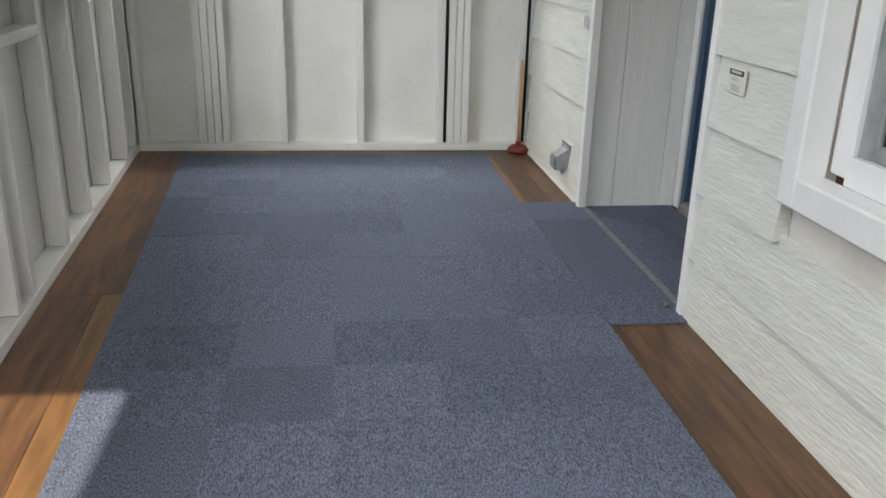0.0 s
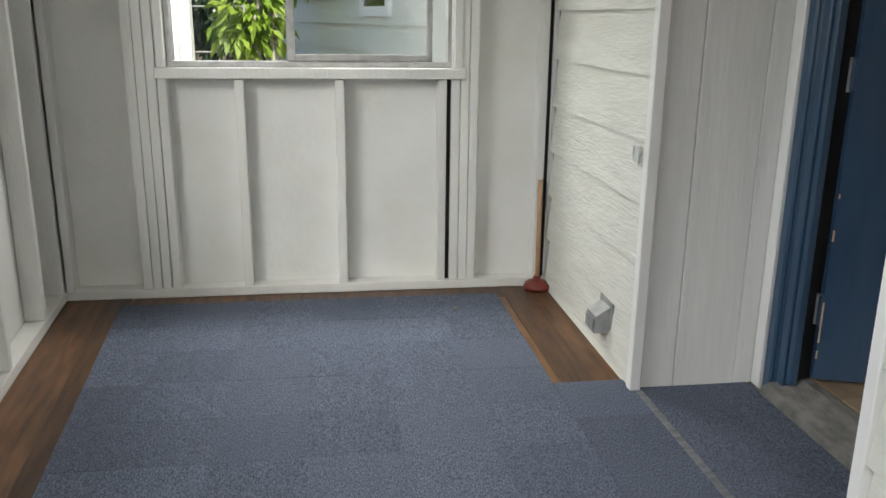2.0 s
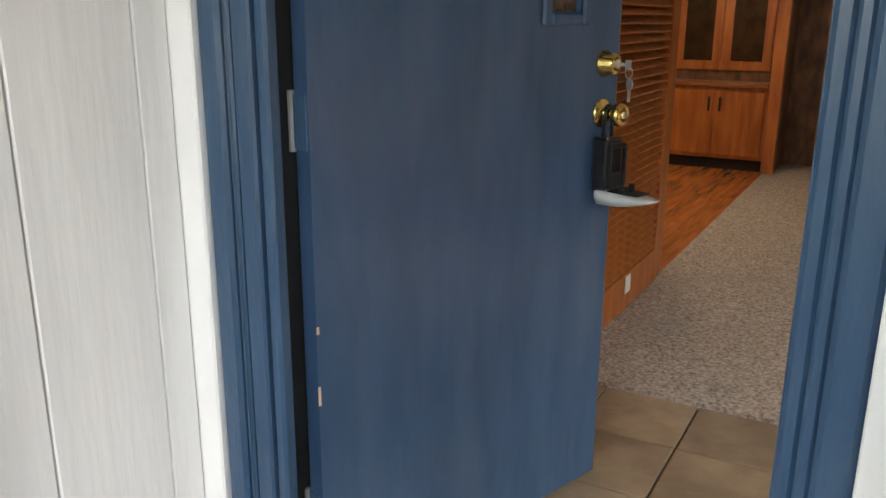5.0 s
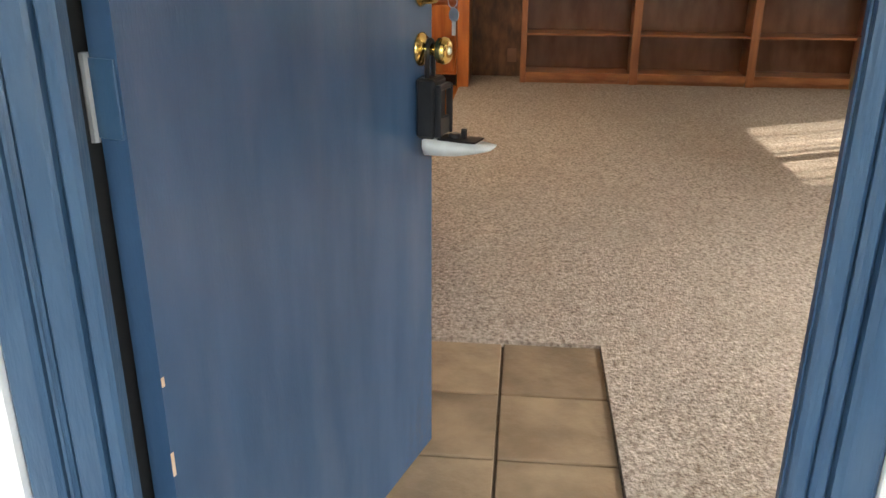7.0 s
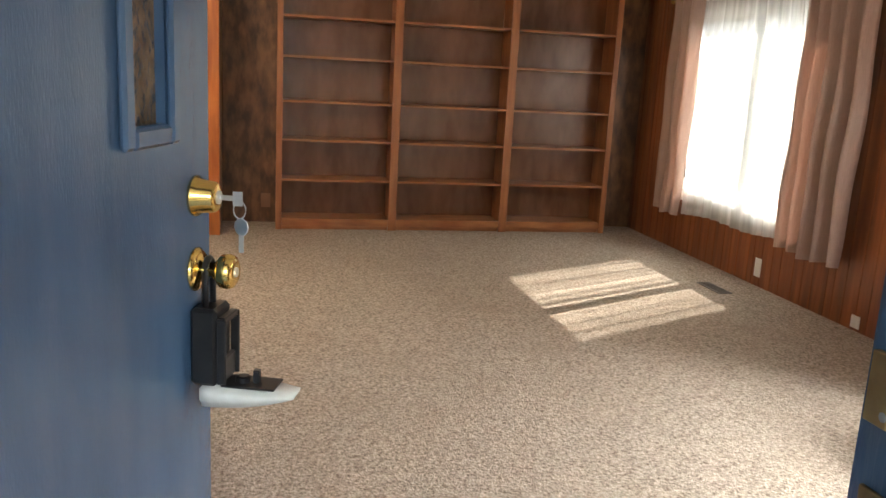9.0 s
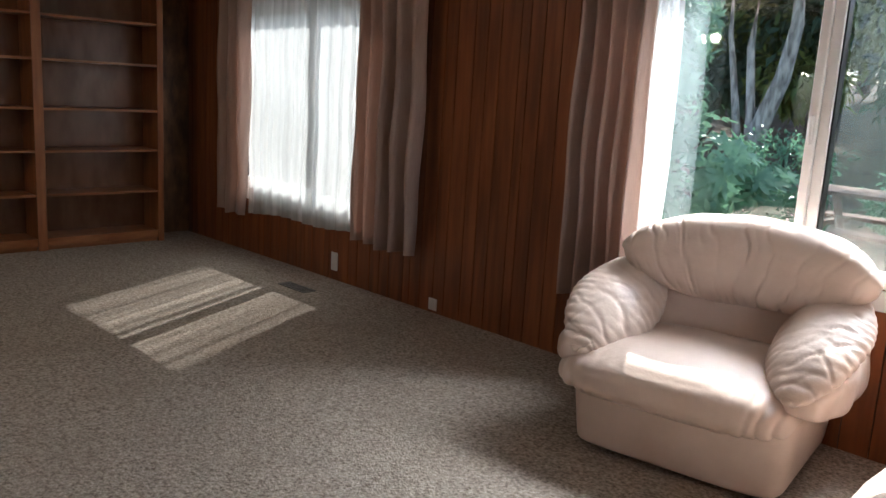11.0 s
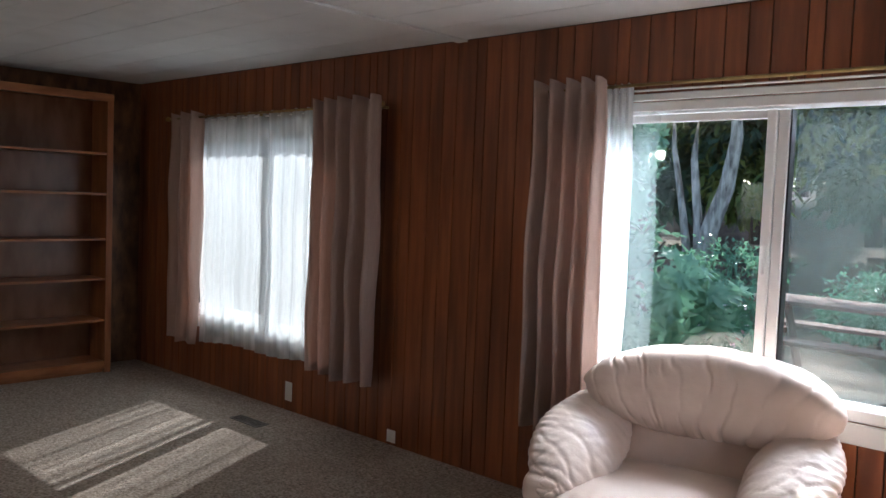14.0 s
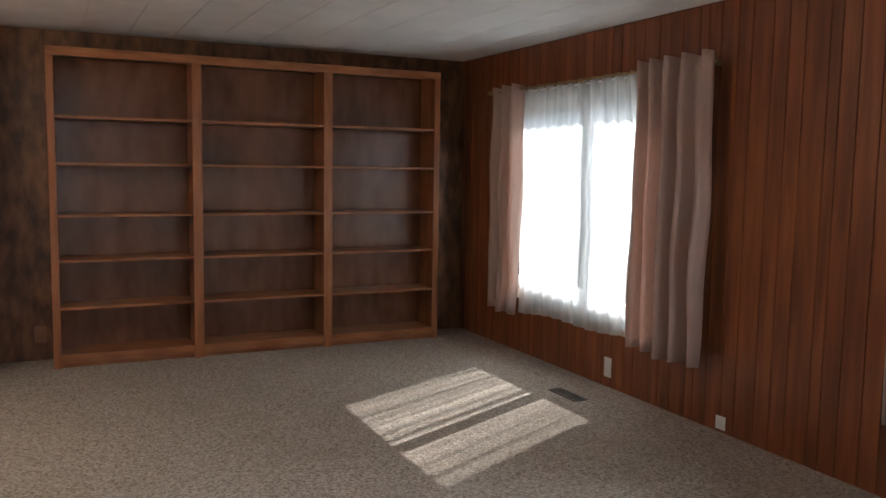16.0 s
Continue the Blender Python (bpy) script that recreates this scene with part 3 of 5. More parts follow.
KX, KZ, BZ = 0.868, 1.132, 1.252
bolt = part("deadbolt", lathe(bmesh.new(), [(0.033, 0), (0.033, 0.004), (0.027, 0.012), (0.0245, 0.034), (0.021, 0.038), (0.012, 0.038)], on_face(KX, BZ)), BRASS, door, "polished brass deadbolt", True)
part("cylinder", lathe(bmesh.new(), [(0.011, 0.038), (0.011, 0.041), (0.008, 0.042)], on_face(KX, BZ), 16), SILVER, bolt)
knob = part("doorknob", lathe(bmesh.new(), [(0.036, 0), (0.036, 0.003), (0.03, 0.009), (0.014, 0.012), (0.012, 0.03), (0.019, 0.037), (0.027, 0.044), (0.029, 0.055), (0.026, 0.064), (0.018, 0.068), (0.008, 0.066)], on_face(KX, KZ)), BRASS, door, "polished brass doorknob", True)
part("cylinder", lathe(bmesh.new(), [(0.008, 0.066), (0.008, 0.069), (0.006, 0.07)], on_face(KX, KZ), 14), SILVER, knob)

# key in the bolt with a second key on a ring
keys = placed(thing("keys", "nickel house keys hanging from the deadbolt", "keys"), door.matrix_world)
part("key", boxes((KX - 0.0012, KX + 0.0012, FACE - 0.062, FACE - 0.040, BZ - 0.004, BZ + 0.004), (KX - 0.0012, KX + 0.0012, FACE - 0.078, FACE - 0.062, BZ - 0.012, BZ + 0.011), bevel=0.0005), SILVER, keys)
ring = [(KX, FACE - 0.073 + 0.010 * math.cos(a), BZ - 0.018 + 0.014 * math.sin(a)) for a in [k * math.tau / 18 for k in range(19)]]
part("key_ring", tube(bmesh.new(), ring, 0.0011, 6), SILVER, keys, smooth=True)
bm = lathe(bmesh.new(), [(0.0135, -0.001), (0.0145, 0), (0.0135, 0.001)], Matrix.Translation((KX + 0.003, FACE - 0.075, BZ - 0.046)) @ Matrix.Rotation(radians(70), 4, "Z") @ Matrix.Rotation(radians(90), 4, "X"), 20)
box(bm, KX + 0.002, KX + 0.004, FACE - 0.079, FACE - 0.071, BZ - 0.088, BZ - 0.056)
part("key", bm, SILVER, keys)

# lock box on the knob, its front let down
lock = placed(thing("key_lock_box", "black key lock box with its grey front hanging open", "lock box"), door.matrix_world)
arch = [(KX - 0.016, FACE - 0.022, 1.07)] + [(KX - 0.016 * math.cos(a), FACE - 0.022, 1.132 + 0.02 * math.sin(a)) for a in [math.pi * k / 8 for k in range(9)]] + [(KX + 0.016, FACE - 0.022, 1.07)]
part("shackle", tube(bmesh.new(), arch, 0.0055, 10), PLASTIC_K, lock, smooth=True)
bm = bmesh.new()
box(bm, KX - 0.034, KX + 0.034, FACE - 0.046, FACE - 0.002, 0.945, 1.075, 0.006)
box(bm, KX - 0.030, KX + 0.030, FACE - 0.056, FACE - 0.0465, 0.95, 0.99, 0.002)
box(bm, KX - 0.034, KX - 0.028, FACE - 0.062, FACE - 0.0465, 0.95, 1.06, 0.002)
box(bm, KX + 0.028, KX + 0.034, FACE - 0.062, FACE - 0.0465, 0.95, 1.06, 0.002)
box(bm, KX - 0.03, KX + 0.03, FACE - 0.06, FACE - 0.0465, 1.05, 1.062, 0.002)
part("body", bm, PLASTIC_K, lock)
bm = bmesh.new()
rows = []
for k in range(9):
    s = k / 8
    y = FACE - 0.02 - 0.15 * s
    w, top, low = 0.04 - 0.014 * s ** 3, 0.944 - 0.01 * s, 0.908 + 0.022 * s ** 2.2
    rows.append([bm.verts.new((KX + dx, y, z)) for dx, z in ((-w, top), (-w, (top + low) / 2), (-w * 0.7, low), (w * 0.7, low), (w, (top + low) / 2), (w, top))])
for u, v in zip(rows, rows[1:]):
    for k in range(6):
        bm.faces.new((u[k], u[(k + 1) % 6], v[(k + 1) % 6], v[k]))
bm.faces.new(rows[0][::-1]), bm.faces.new(rows[-1])
cover = part("cover", bm, PLASTIC_G, lock, "grey let-down cover", True)
part("tray", boxes((KX - 0.027, KX + 0.027, FACE - 0.14, FACE - 0.05, 0.9435, 0.947), bevel=0.001), PLASTIC_K, cover, "black inside of the cover")
part("hook", boxes((KX - 0.005, KX - 0.002, FACE - 0.108, FACE - 0.098, 0.9475, 0.966), (KX + 0.002, KX + 0.005, FACE - 0.108, FACE - 0.098, 0.9475, 0.966), (KX - 0.005, KX + 0.005, FACE - 0.108, FACE - 0.098, 0.9665, 0.969)), PLASTIC_K, cover, "black hook")
part("dial", lathe(bmesh.new(), [(0.013, 0.9475), (0.013, 0.955), (0.009, 0.957)], Matrix.Translation((KX, FACE - 0.08, 0)), 14), PLASTIC_K, cover, "black dial")

# ---- porch things ----
pl = thing("plunger", "plunger with a pale wooden stick and red rubber cup", "plunger", at=pose(-0.075, YF - 0.062, 0.004))
part("cup", lathe(bmesh.new(), [(0.066, 0), (0.07, 0.012), (0.062, 0.03), (0.045, 0.043), (0.022, 0.05), (0.018, 0.068), (0.013, 0.07)]), RUBBER, pl, "red rubber cup", True)
part("stick", tube(bmesh.new(), [(0, 0, 0.06), (0.004, 0.02, 0.3), (0.008, 0.045, 0.56)], 0.0115, 12), STICK, pl, smooth=True)

vent = thing("dryer_vent", "grey metal vent hood on the white siding", "vent hood")
bm = bmesh.new()
pts = [(-0.004, 0.235), (-0.075, 0.19), (-0.08, 0.12), (-0.004, 0.12)]
a, b = [bm.verts.new((x, 0.28, z)) for x, z in pts], [bm.verts.new((x, 0.39, z)) for x, z in pts]
for k in range(4):
    bm.faces.new((a[k], a[(k + 1) % 4], b[(k + 1) % 4], b[k]))
bm.faces.new(a[::-1]), bm.faces.new(b)
part("hood", bm, STEEL, vent)
part("flap", boxes((-0.084, -0.081, 0.288, 0.382, 0.128, 0.182), bevel=0.001), STEEL, vent)
part("flange", boxes((-0.017, -0.004, 0.262, 0.408, 0.105, 0.25), bevel=0.002), STEEL, vent)

st = thing("sticker", "small grey torn sticker on the siding", "sticker")
part("paper", boxes((-0.0285, -0.0262, 0.08, 0.135, 0.85, 0.908)), PLASTIC_G, st)
part("print", boxes((-0.0298, -0.0288, 0.115, 0.132, 0.87, 0.9)), STEEL, st)

pq = thing("name_plate", "small cream metal plate with a black heading", "plate")
part("plate", boxes((-0.0245, -0.0165, -1.512, -1.412, 0.79, 0.866), bevel=0.002), mat("cream_plate", (0.7, 0.69, 0.6), (0.76, 0.75, 0.66), 12, 0.5), pq)
part("heading", boxes((-0.0258, -0.0248, -1.507, -1.417, 0.846, 0.862)), PLASTIC_K, pq, "black heading bar")
for y0, y1, z in ((-1.495, -1.43, 0.851), (-1.485, -1.44, 0.83)):
    part("text_bar", boxes((-0.0266, -0.026, y0, y1, z, z + 0.008)), PLASTIC_G, pq)
part("slot", boxes((-0.0258, -0.0248, -1.49, -1.435, 0.799, 0.82)), PLASTIC_G, pq)

ic = thing("door_chime_panel", "beige plastic push-button panel on the recess wall", "intercom")
part("plate", boxes((0.452, 0.4695, -1.248, -1.165, 1.075, 1.225), bevel=0.006), BEIGE, ic)
part("button", boxes((0.447, 0.4515, -1.22, -1.195, 1.12, 1.15), bevel=0.003), PLASTIC_G, ic)

rail = solid("carpet_strip", boxes((-0.014, 0.014, -1.25, -0.03, 0.0088, 0.0115), bevel=0.0012), mat("pale_strip", (0.11, 0.12, 0.135), (0.21, 0.215, 0.22), 12, 0.6, 0.2, 60, (1, 3, 1)), "pale worn strip across the recess carpet", "floor strip")
for x, y in ((-0.545, 0.93), (-0.05, -1.24)):
    solid("pebble", lathe(bmesh.new(), [(0.006, 0), (0.012, 0.004), (0.011, 0.01), (0.005, 0.014)], pose(x, y, 0.0085), 9), mat("dark_pebble", (0.1, 0.09, 0.08), (0.3, 0.28, 0.26), 20, 0.9), "small grey pebble on the carpet", "pebble", smooth=True)

# ---- inner room: walls ----
structure("wall_inner_west", boxes((0.161, 0.2, -3.96, -3.0, 0, ZC), (0.161, 0.2, -3.0, -1.75, 0, 0.56), (0.161, 0.2, -3.0, -1.75, 1.9, ZC), (0.161, 0.2, -1.75, -1.321, 0, ZC), (0.2, 0.6, -1.36, -1.321, 0, ZC),
          (0.601, 0.612, -1.36, -1.106, 0, ZC), (0.641, 0.66, -0.1, 3.5, 0, ZC), (0.641, 0.66, -1.106, -0.1, 2.15, ZC)), BURL, "dark wood panelled wall round the entry door", "wall")
structure("wall_east", boxes((XE, XE + 0.12, YS - 0.2, 3.6, 0, ZC)), BURL, "dark burl wood panelled wall", "wall")
structure("wall_kitchen_north", boxes((0.6, 3.95, 3.5, 3.6, 0, ZC), (5.25, XE, 3.5, 3.6, 0, ZC), (3.95, 5.25, 3.5, 3.6, 0, 1.05), (3.95, 5.25, 3.5, 3.6, 1.95, ZC)), PLASTER, "plain light kitchen wall", "wall")
structure("ceiling", boxes((0.16, XE + 0.12, YS - 0.05, 3.6, ZC + 0.006, ZC + 0.1), *[(0.2, XE - 0.001, y0 + 0.002, y0 + 0.303, ZC, ZC + 0.0055) for y0 in [YS + 0.305 * k for k in range(24)]],
          (3.555, 3.625, YS + 0.002, 3.4, ZC - 0.012, ZC - 0.0005)), CEIL, "white ceiling boards with fine joints and a batten", "ceiling")
structure("roof", boxes((0.16, XE + 0.5, -4.6, 3.9, 2.62, 2.75)), PLASTER, "plain flat roof over the house", "roof")

W1 = (4.50, 6.42, 0.62, 2.06)
W2 = (0.95, 2.86, 0.80, 2.06)
south = structure("wall_south", boxes((0.16, W2[0], YS - 0.16, YS - 0.012, 0, 2.6), (W2[1], W1[0], YS - 0.16, YS - 0.012, 0, 2.6), (W1[1], XE + 0.12, YS - 0.16, YS - 0.012, 0, 2.6),
                  *[(w[0], w[1], YS - 0.16, YS - 0.012, a, b) for w in (W1, W2) for a, b in ((0, w[2]), (w[3], 2.6))]), GROOVE, "red-brown plank panelled wall with dark grooves", "wall")

# closet front with louvred door beside the entry, and the kitchen behind
YC = -0.15
structure("wall_closet", boxes((0.66, 2.42, YC, YC + 0.09, ZI, ZC), (3.34, 3.47, YC, YC + 0.09, ZI, ZC), (2.42, 3.34, YC, YC + 0.09, 2.15, ZC), (3.38, 3.47, YC + 0.09, 1.2, ZI, ZC)), ORANGE, "orange-brown wood panelled closet wall", "wall")
lv = thing("louvred_door", "orange-brown wooden louvred closet door", "door", kind="structure")
for s in ((2.425, 2.50, YC - 0.02, YC + 0.02, ZI + 0.012, 2.14), (3.255, 3.335, YC - 0.02, YC + 0.02, ZI + 0.012, 2.14)):
    part("stile", boxes(s, bevel=0.004), ORANGE, lv)
for s in ((2.501, 3.254, YC - 0.02, YC + 0.02, ZI + 0.012, ZI + 0.18), (2.501, 3.254, YC - 0.02, YC + 0.02, 2.04, 2.14)):
    part("rail", boxes(s, bevel=0.004), ORANGE, lv)
slat = data("slat", box(bmesh.new(), 2.502, 3.253, -0.022, 0.022, -0.004, 0.004, 0.002), ORANGE)
for k in range(49):
    o = new("slat", slat)
    o.parent = lv
    o.matrix_basis = pose(0, YC, 0.305 + k * 0.036, 38)
solid("wall_outlet", boxes((2.78, 2.85, YC - 0.027, YC - 0.0205, 0.19, 0.27), bevel=0.002), VINYL, "white outlet plate low on the closet wall", "outlet")

# ---- bookcase ----
bc = thing("bookcase", "empty varnished wooden wall bookcase with three bays", "bookcase", at=pose(6.883, 0, ZI))
for y0, y1 in ((-0.72, -0.671), (-1.68, -1.61), (-2.66, -2.59), (-3.574, -3.525)):
    part("upright", boxes((0, 0.02, y0, y1, 0, 2.2), (0.0205, 0.3, y0 + 0.012, y1 - 0.012, 0, 2.16), bevel=0.002), SHELF_V, bc)
part("top_rail", boxes((-0.004, 0.016, -3.574, -0.671, 2.14, 2.2), (0.0165, 0.3, -3.56, -0.69, 2.165, 2.185), bevel=0.002), SHELF, bc)
for y0, y1 in ((-1.609, -0.721), (-2.589, -1.681), (-3.524, -2.661)):
    part("plinth", boxes((0.002, 0.02, y0, y1, 0.045, 0.105), (0.0205, 0.3, y0, y1, 0.09, 0.104), (0.03, 0.045, y0, y1, 0, 0.044), bevel=0.002), SHELF, bc)
    part("back", boxes((0.301, 0.31, y0 - 0.02, y1 + 0.02, 0.0, 2.16)), BACKING, bc)
    for z in (0.435, 0.762, 1.075, 1.43, 1.745):
        part("shelf", boxes((0.008, 0.298, y0, y1, z - 0.018, z), bevel=0.0015), SHELF, bc)
solid("wall_outlet", boxes((XE - 0.008, XE - 0.001, -0.63, -0.55, 0.24, 0.36), bevel=0.002), mat("brown_plate", (0.2, 0.1, 0.05), (0.26, 0.13, 0.07), 9, 0.5), "brown outlet plate beside the bookcase", "outlet")

# ---- kitchen seen past the closet ----
KY = 0.29
kc = thing("base_cabinet", "orange-brown wooden base cabinet with two doors", "cabinet", at=pose(0, KY, 0))
part("body", boxes((6.69, 7.2, -0.42, 0.75, 0.2, 0.80), bevel=0.003), ORANGE, kc)
part("plinth", boxes((6.75, 7.2, -0.41, 0.75, ZI, 0.199)), GROOVE, kc, "dark recessed plinth")
for y0, y1, hy in ((-0.40, -0.01, -0.045), (0.01, 0.40, 0.045)):
    d = part("door", boxes((6.67, 6.689, y0, y1, 0.23, 0.77), bevel=0.006), ORANGE, kc)
    part("handle", boxes((6.648, 6.669, hy - 0.008, hy + 0.008, 0.6, 0.72), bevel=0.003), PLASTIC_K, d, "dark metal handle")
placed(solid("worktop", boxes((6.65, 7.2, -0.42, 0.75, 0.802, 0.845), bevel=0.006), SHELF, "wooden worktop on the base cabinet", "worktop"), pose(0, KY, 0))
uc = thing("glazed_cabinet", "orange-brown wall cabinet with smoked glass doors", "cabinet", at=pose(0, KY, 0))
part("body", boxes((6.78, 7.2, -0.42, 0.40, 0.93, 2.1), bevel=0.003), ORANGE, uc)
part("foot", boxes((6.8, 7.2, -0.42, 0.40, 0.846, 0.929)), BURL, uc)
for y0, y1 in ((-0.40, -0.005), (0.005, 0.385)):
    d = part("door", boxes((6.76, 6.779, y0, y0 + 0.07, 0.94, 2.08), (6.76, 6.779, y1 - 0.07, y1, 0.94, 2.08), (6.76, 6.779, y0 + 0.07, y1 - 0.07, 0.94, 1.01), (6.76, 6.779, y0 + 0.07, y1 - 0.07, 2.0, 2.08)), ORANGE, uc)
    part("pane", boxes((6.768, 6.774, y0 + 0.0705, y1 - 0.0705, 1.0105, 1.9995)), SMOKE, d, "smoked glass")
ov = thing("microwave_oven", "white microwave oven on the worktop", "microwave", at=pose(0, KY, 0))
part("case", boxes((6.85, 7.15, 0.43, 0.74, 1.12, 1.4), bevel=0.006), VINYL, ov)
part("front", boxes((6.84, 6.849, 0.45, 0.7, 1.15, 1.37), bevel=0.002), TRIM, ov)
placed(solid("toaster", boxes((6.86, 7.1, 0.43, 0.68, 0.846, 1.1), bevel=0.02), PLASTIC_K, "black appliance on the worktop", "appliance"), pose(0, KY, 0))
placed(structure("kitchen_shelf", boxes((6.83, 7.2, 0.41, 0.75, 1.102, 1.119)), ORANGE, "wooden shelf above the worktop", "shelf"), pose(0, KY, 0))
placed(solid("post", boxes((6.62, 6.72, -0.53, -0.43, ZI, ZC), bevel=0.004), ORANGE, "orange-brown wooden post at the kitchen's edge", "post", "structure"), pose(0, KY, 0))
placed(structure("partition", boxes((6.721, XE, -0.52, -0.44, ZI, ZC)), BURL, "dark panel between kitchen and bookcase", "wall"), pose(0, KY, 0))

pd = thing("ceiling_lamp", "bronze two-armed ceiling lamp in the kitchen", "lamp")
part("rose", lathe(bmesh.new(), [(0.06, 2.42), (0.055, 2.44), (0.02, 2.449)], Matrix.Translation((4.9, 0.5, 0)), 20), OLDBRASS, pd, smooth=True)
part("stem", tube(bmesh.new(), [(4.9, 0.5, 2.42), (4.9, 0.5, 2.26)], 0.01, 10), OLDBRASS, pd, smooth=True)
for x, y in ((4.78, 0.42), (5.02, 0.58)):
    part("arm", tube(bmesh.new(), [(4.9, 0.5, 2.265), (x, y, 2.25), (x, y, 2.19)], 0.008, 8), OLDBRASS, pd, smooth=True)

# ---- windows of the room ----


def room_window(name, x0, x1, z0, z1, split, label):
    w = tagged(new(name), label, "window", kind="structure")
    y0, y1 = YS - 0.13, YS + 0.008
    for s in ((x0, x0 + 0.05, y0, y1, z0, z1), (x1 - 0.05, x1, y0, y1, z0, z1), (x0 + 0.0505, x1 - 0.0505, y0, y1, z0, z0 + 0.05), (x0 + 0.0505, x1 - 0.0505, y0, y1, z1 - 0.045, z1)):
        part("window_frame", boxes(s, bevel=0.005), VINYL, w)
    part("sash_rail", boxes((split - 0.045, split, YS - 0.09, YS - 0.02, z0 + 0.051, z1 - 0.056), bevel=0.004), VINYL, w)
    part("sash_rail", boxes((split + 0.001, split + 0.04, YS - 0.06, YS - 0.004, z0 + 0.051, z1 - 0.056), bevel=0.004), VINYL, w)
    for s in ((split + 0.041, x1 - 0.051, YS - 0.06, YS - 0.02, z0 + 0.051, z0 + 0.085), (split + 0.041, x1 - 0.051, YS - 0.06, YS - 0.02, z1 - 0.09, z1 - 0.056)):
        part("sash_rail", boxes(s, bevel=0.003), VINYL, w)
    part("latch", boxes((split + 0.012, split + 0.028, YS - 0.0035, YS + 0.016, 1.33, 1.45), bevel=0.005), VINYL, w, "white sash latch")
    part("gasket", boxes((split - 0.052, split - 0.0455, YS - 0.08, YS - 0.03, z0 + 0.051, z1 - 0.056)), PLASTIC_K, w, "black gasket")
    for s in ((x0 + 0.051, split - 0.053, YS - 0.07, YS - 0.066, z0 + 0.051, z1 - 0.056), (split + 0.041, x1 - 0.051, YS - 0.042, YS - 0.038, z0 + 0.086, z1 - 0.091)):
        part("pane", boxes(s), GLASS, w).visible_shadow = False
    part("window_trim", boxes((x0 - 0.06, x1 + 0.06, YS + 0.001, YS + 0.02, z0 - 0.085, z0 - 0.003), bevel=0.004), TRIM, w)
    part("window_trim", boxes((x0 - 0.06, x1 + 0.06, YS + 0.001, YS + 0.02, z1 + 0.003, z1 + 0.035), bevel=0.004), TRIM, w)
    for a in (x0 - 0.06, x1 + 0.003):
        part("window_trim", boxes((a, a + 0.057, YS + 0.001, YS + 0.02, z0 - 0.002, z1 + 0.002), bevel=0.004), TRIM, w)
    return w


w1 = room_window("window_5", *W1, 5.335, "white vinyl sliding window behind sheer curtains")
w2 = room_window("window_6", *W2, 1.87, "large white vinyl sliding window onto the garden")
part("insect_screen", boxes((W1[0] + 0.051, 5.28, YS - 0.105, YS - 0.1035, W1[2] + 0.051, W1[3] - 0.056)), SCREEN, w1, "grey insect screen").visible_shadow = False
part("insect_screen", boxes((W2[0] + 0.051, 1.817, YS - 0.105, YS - 0.1035, W2[2] + 0.051, W2[3] - 0.056)), SCREEN, w2, "grey insect screen").visible_shadow = False


def drape(name, x0, x1, z0, z1, y, folds, depth, material, label, seed, flare=0.0, hem=0.0, parent=None):
    """Hanging cloth: folds that drift and deepen towards the hem."""
    rnd = random.Random(seed)
    ph = [rnd.uniform(0, 6.28) for _ in range(6)]
    bm = bmesh.new()
    nu, nv = int(folds * 14) + 2, 26
    rows = []
    for j in range(nv + 1):
        v = j / nv
        row = []
        for i in range(nu + 1):
            u = i / nu
            w = 1 + flare * v
            x = (x0 + x1) / 2 + (u - 0.5) * (x1 - x0) * w + 0.006 * math.sin(9 * v + ph[0])
            a = u * folds * math.tau + 0.5 * math.sin(2.6 * v + ph[1]) + 0.7 * math.sin(u * 5 + ph[2])
            d = depth * (0.65 + 0.35 * v) * (math.sin(a) + 0.35 * math.sin(2.1 * a + ph[3] + 1.5 * v)) + 0.006 * math.sin(14 * v + 5 * u + ph[4])
            z = z1 - (z1 - z0) * v + (0.012 * math.sin(u * 9 + ph[5]) + hem * (u - 0.5)) * v + 0.012 * math.sin(a) * (1 - v) ** 6
            row.append(bm.verts.new((x, y + d, z)))
        rows.append(row)
    for r, s in zip(rows, rows[1:]):
        for i in range(nu):
            bm.faces.new((r[i], r[i + 1], s[i + 1], s[i]))
    ob = new(name, data(name, bm, material, True))
    so = ob.modifiers.new("thickness", "SOLIDIFY")
    so.thickness = 0.0015
    if parent:
        ob.parent = parent
        return ob
    return tagged(ob, label, "curtain")


drape("curtain", 4.09, 4.69, 0.47, 2.165, YS + 0.125, 4.4, 0.062, DRAPE, "mauve satin curtain beside the small window", 3)
drape("curtain", 6.10, 6.47, 0.425, 2.16, YS + 0.105, 2.2, 0.055, DRAPE, "narrow mauve satin curtain beside the small window", 5)
drape("sheer_curtain", 4.68, 6.12, 0.47, 2.13, YS + 0.055, 11, 0.016, SHEER, "white sheer curtain over the small window", 8, hem=-0.05)
drape("curtain", 2.60, 2.985, 0.5, 2.16, YS + 0.12, 4.6, 0.06, DRAPE, "mauve satin curtain at the large window", 11, flare=0.08)
drape("sheer_curtain", 2.49, 2.66, 0.55, 2.13, YS + 0.06, 4, 0.014, SHEER, "white sheer curtain gathered at the large window", 14)
drape("sheer_curtain", 2.36, 2.488, 0.55, 2.0, YS + 0.045, 1, 0.003, SHEER_FLAT, "thin flat white sheer curtain edge at the large window", 15)


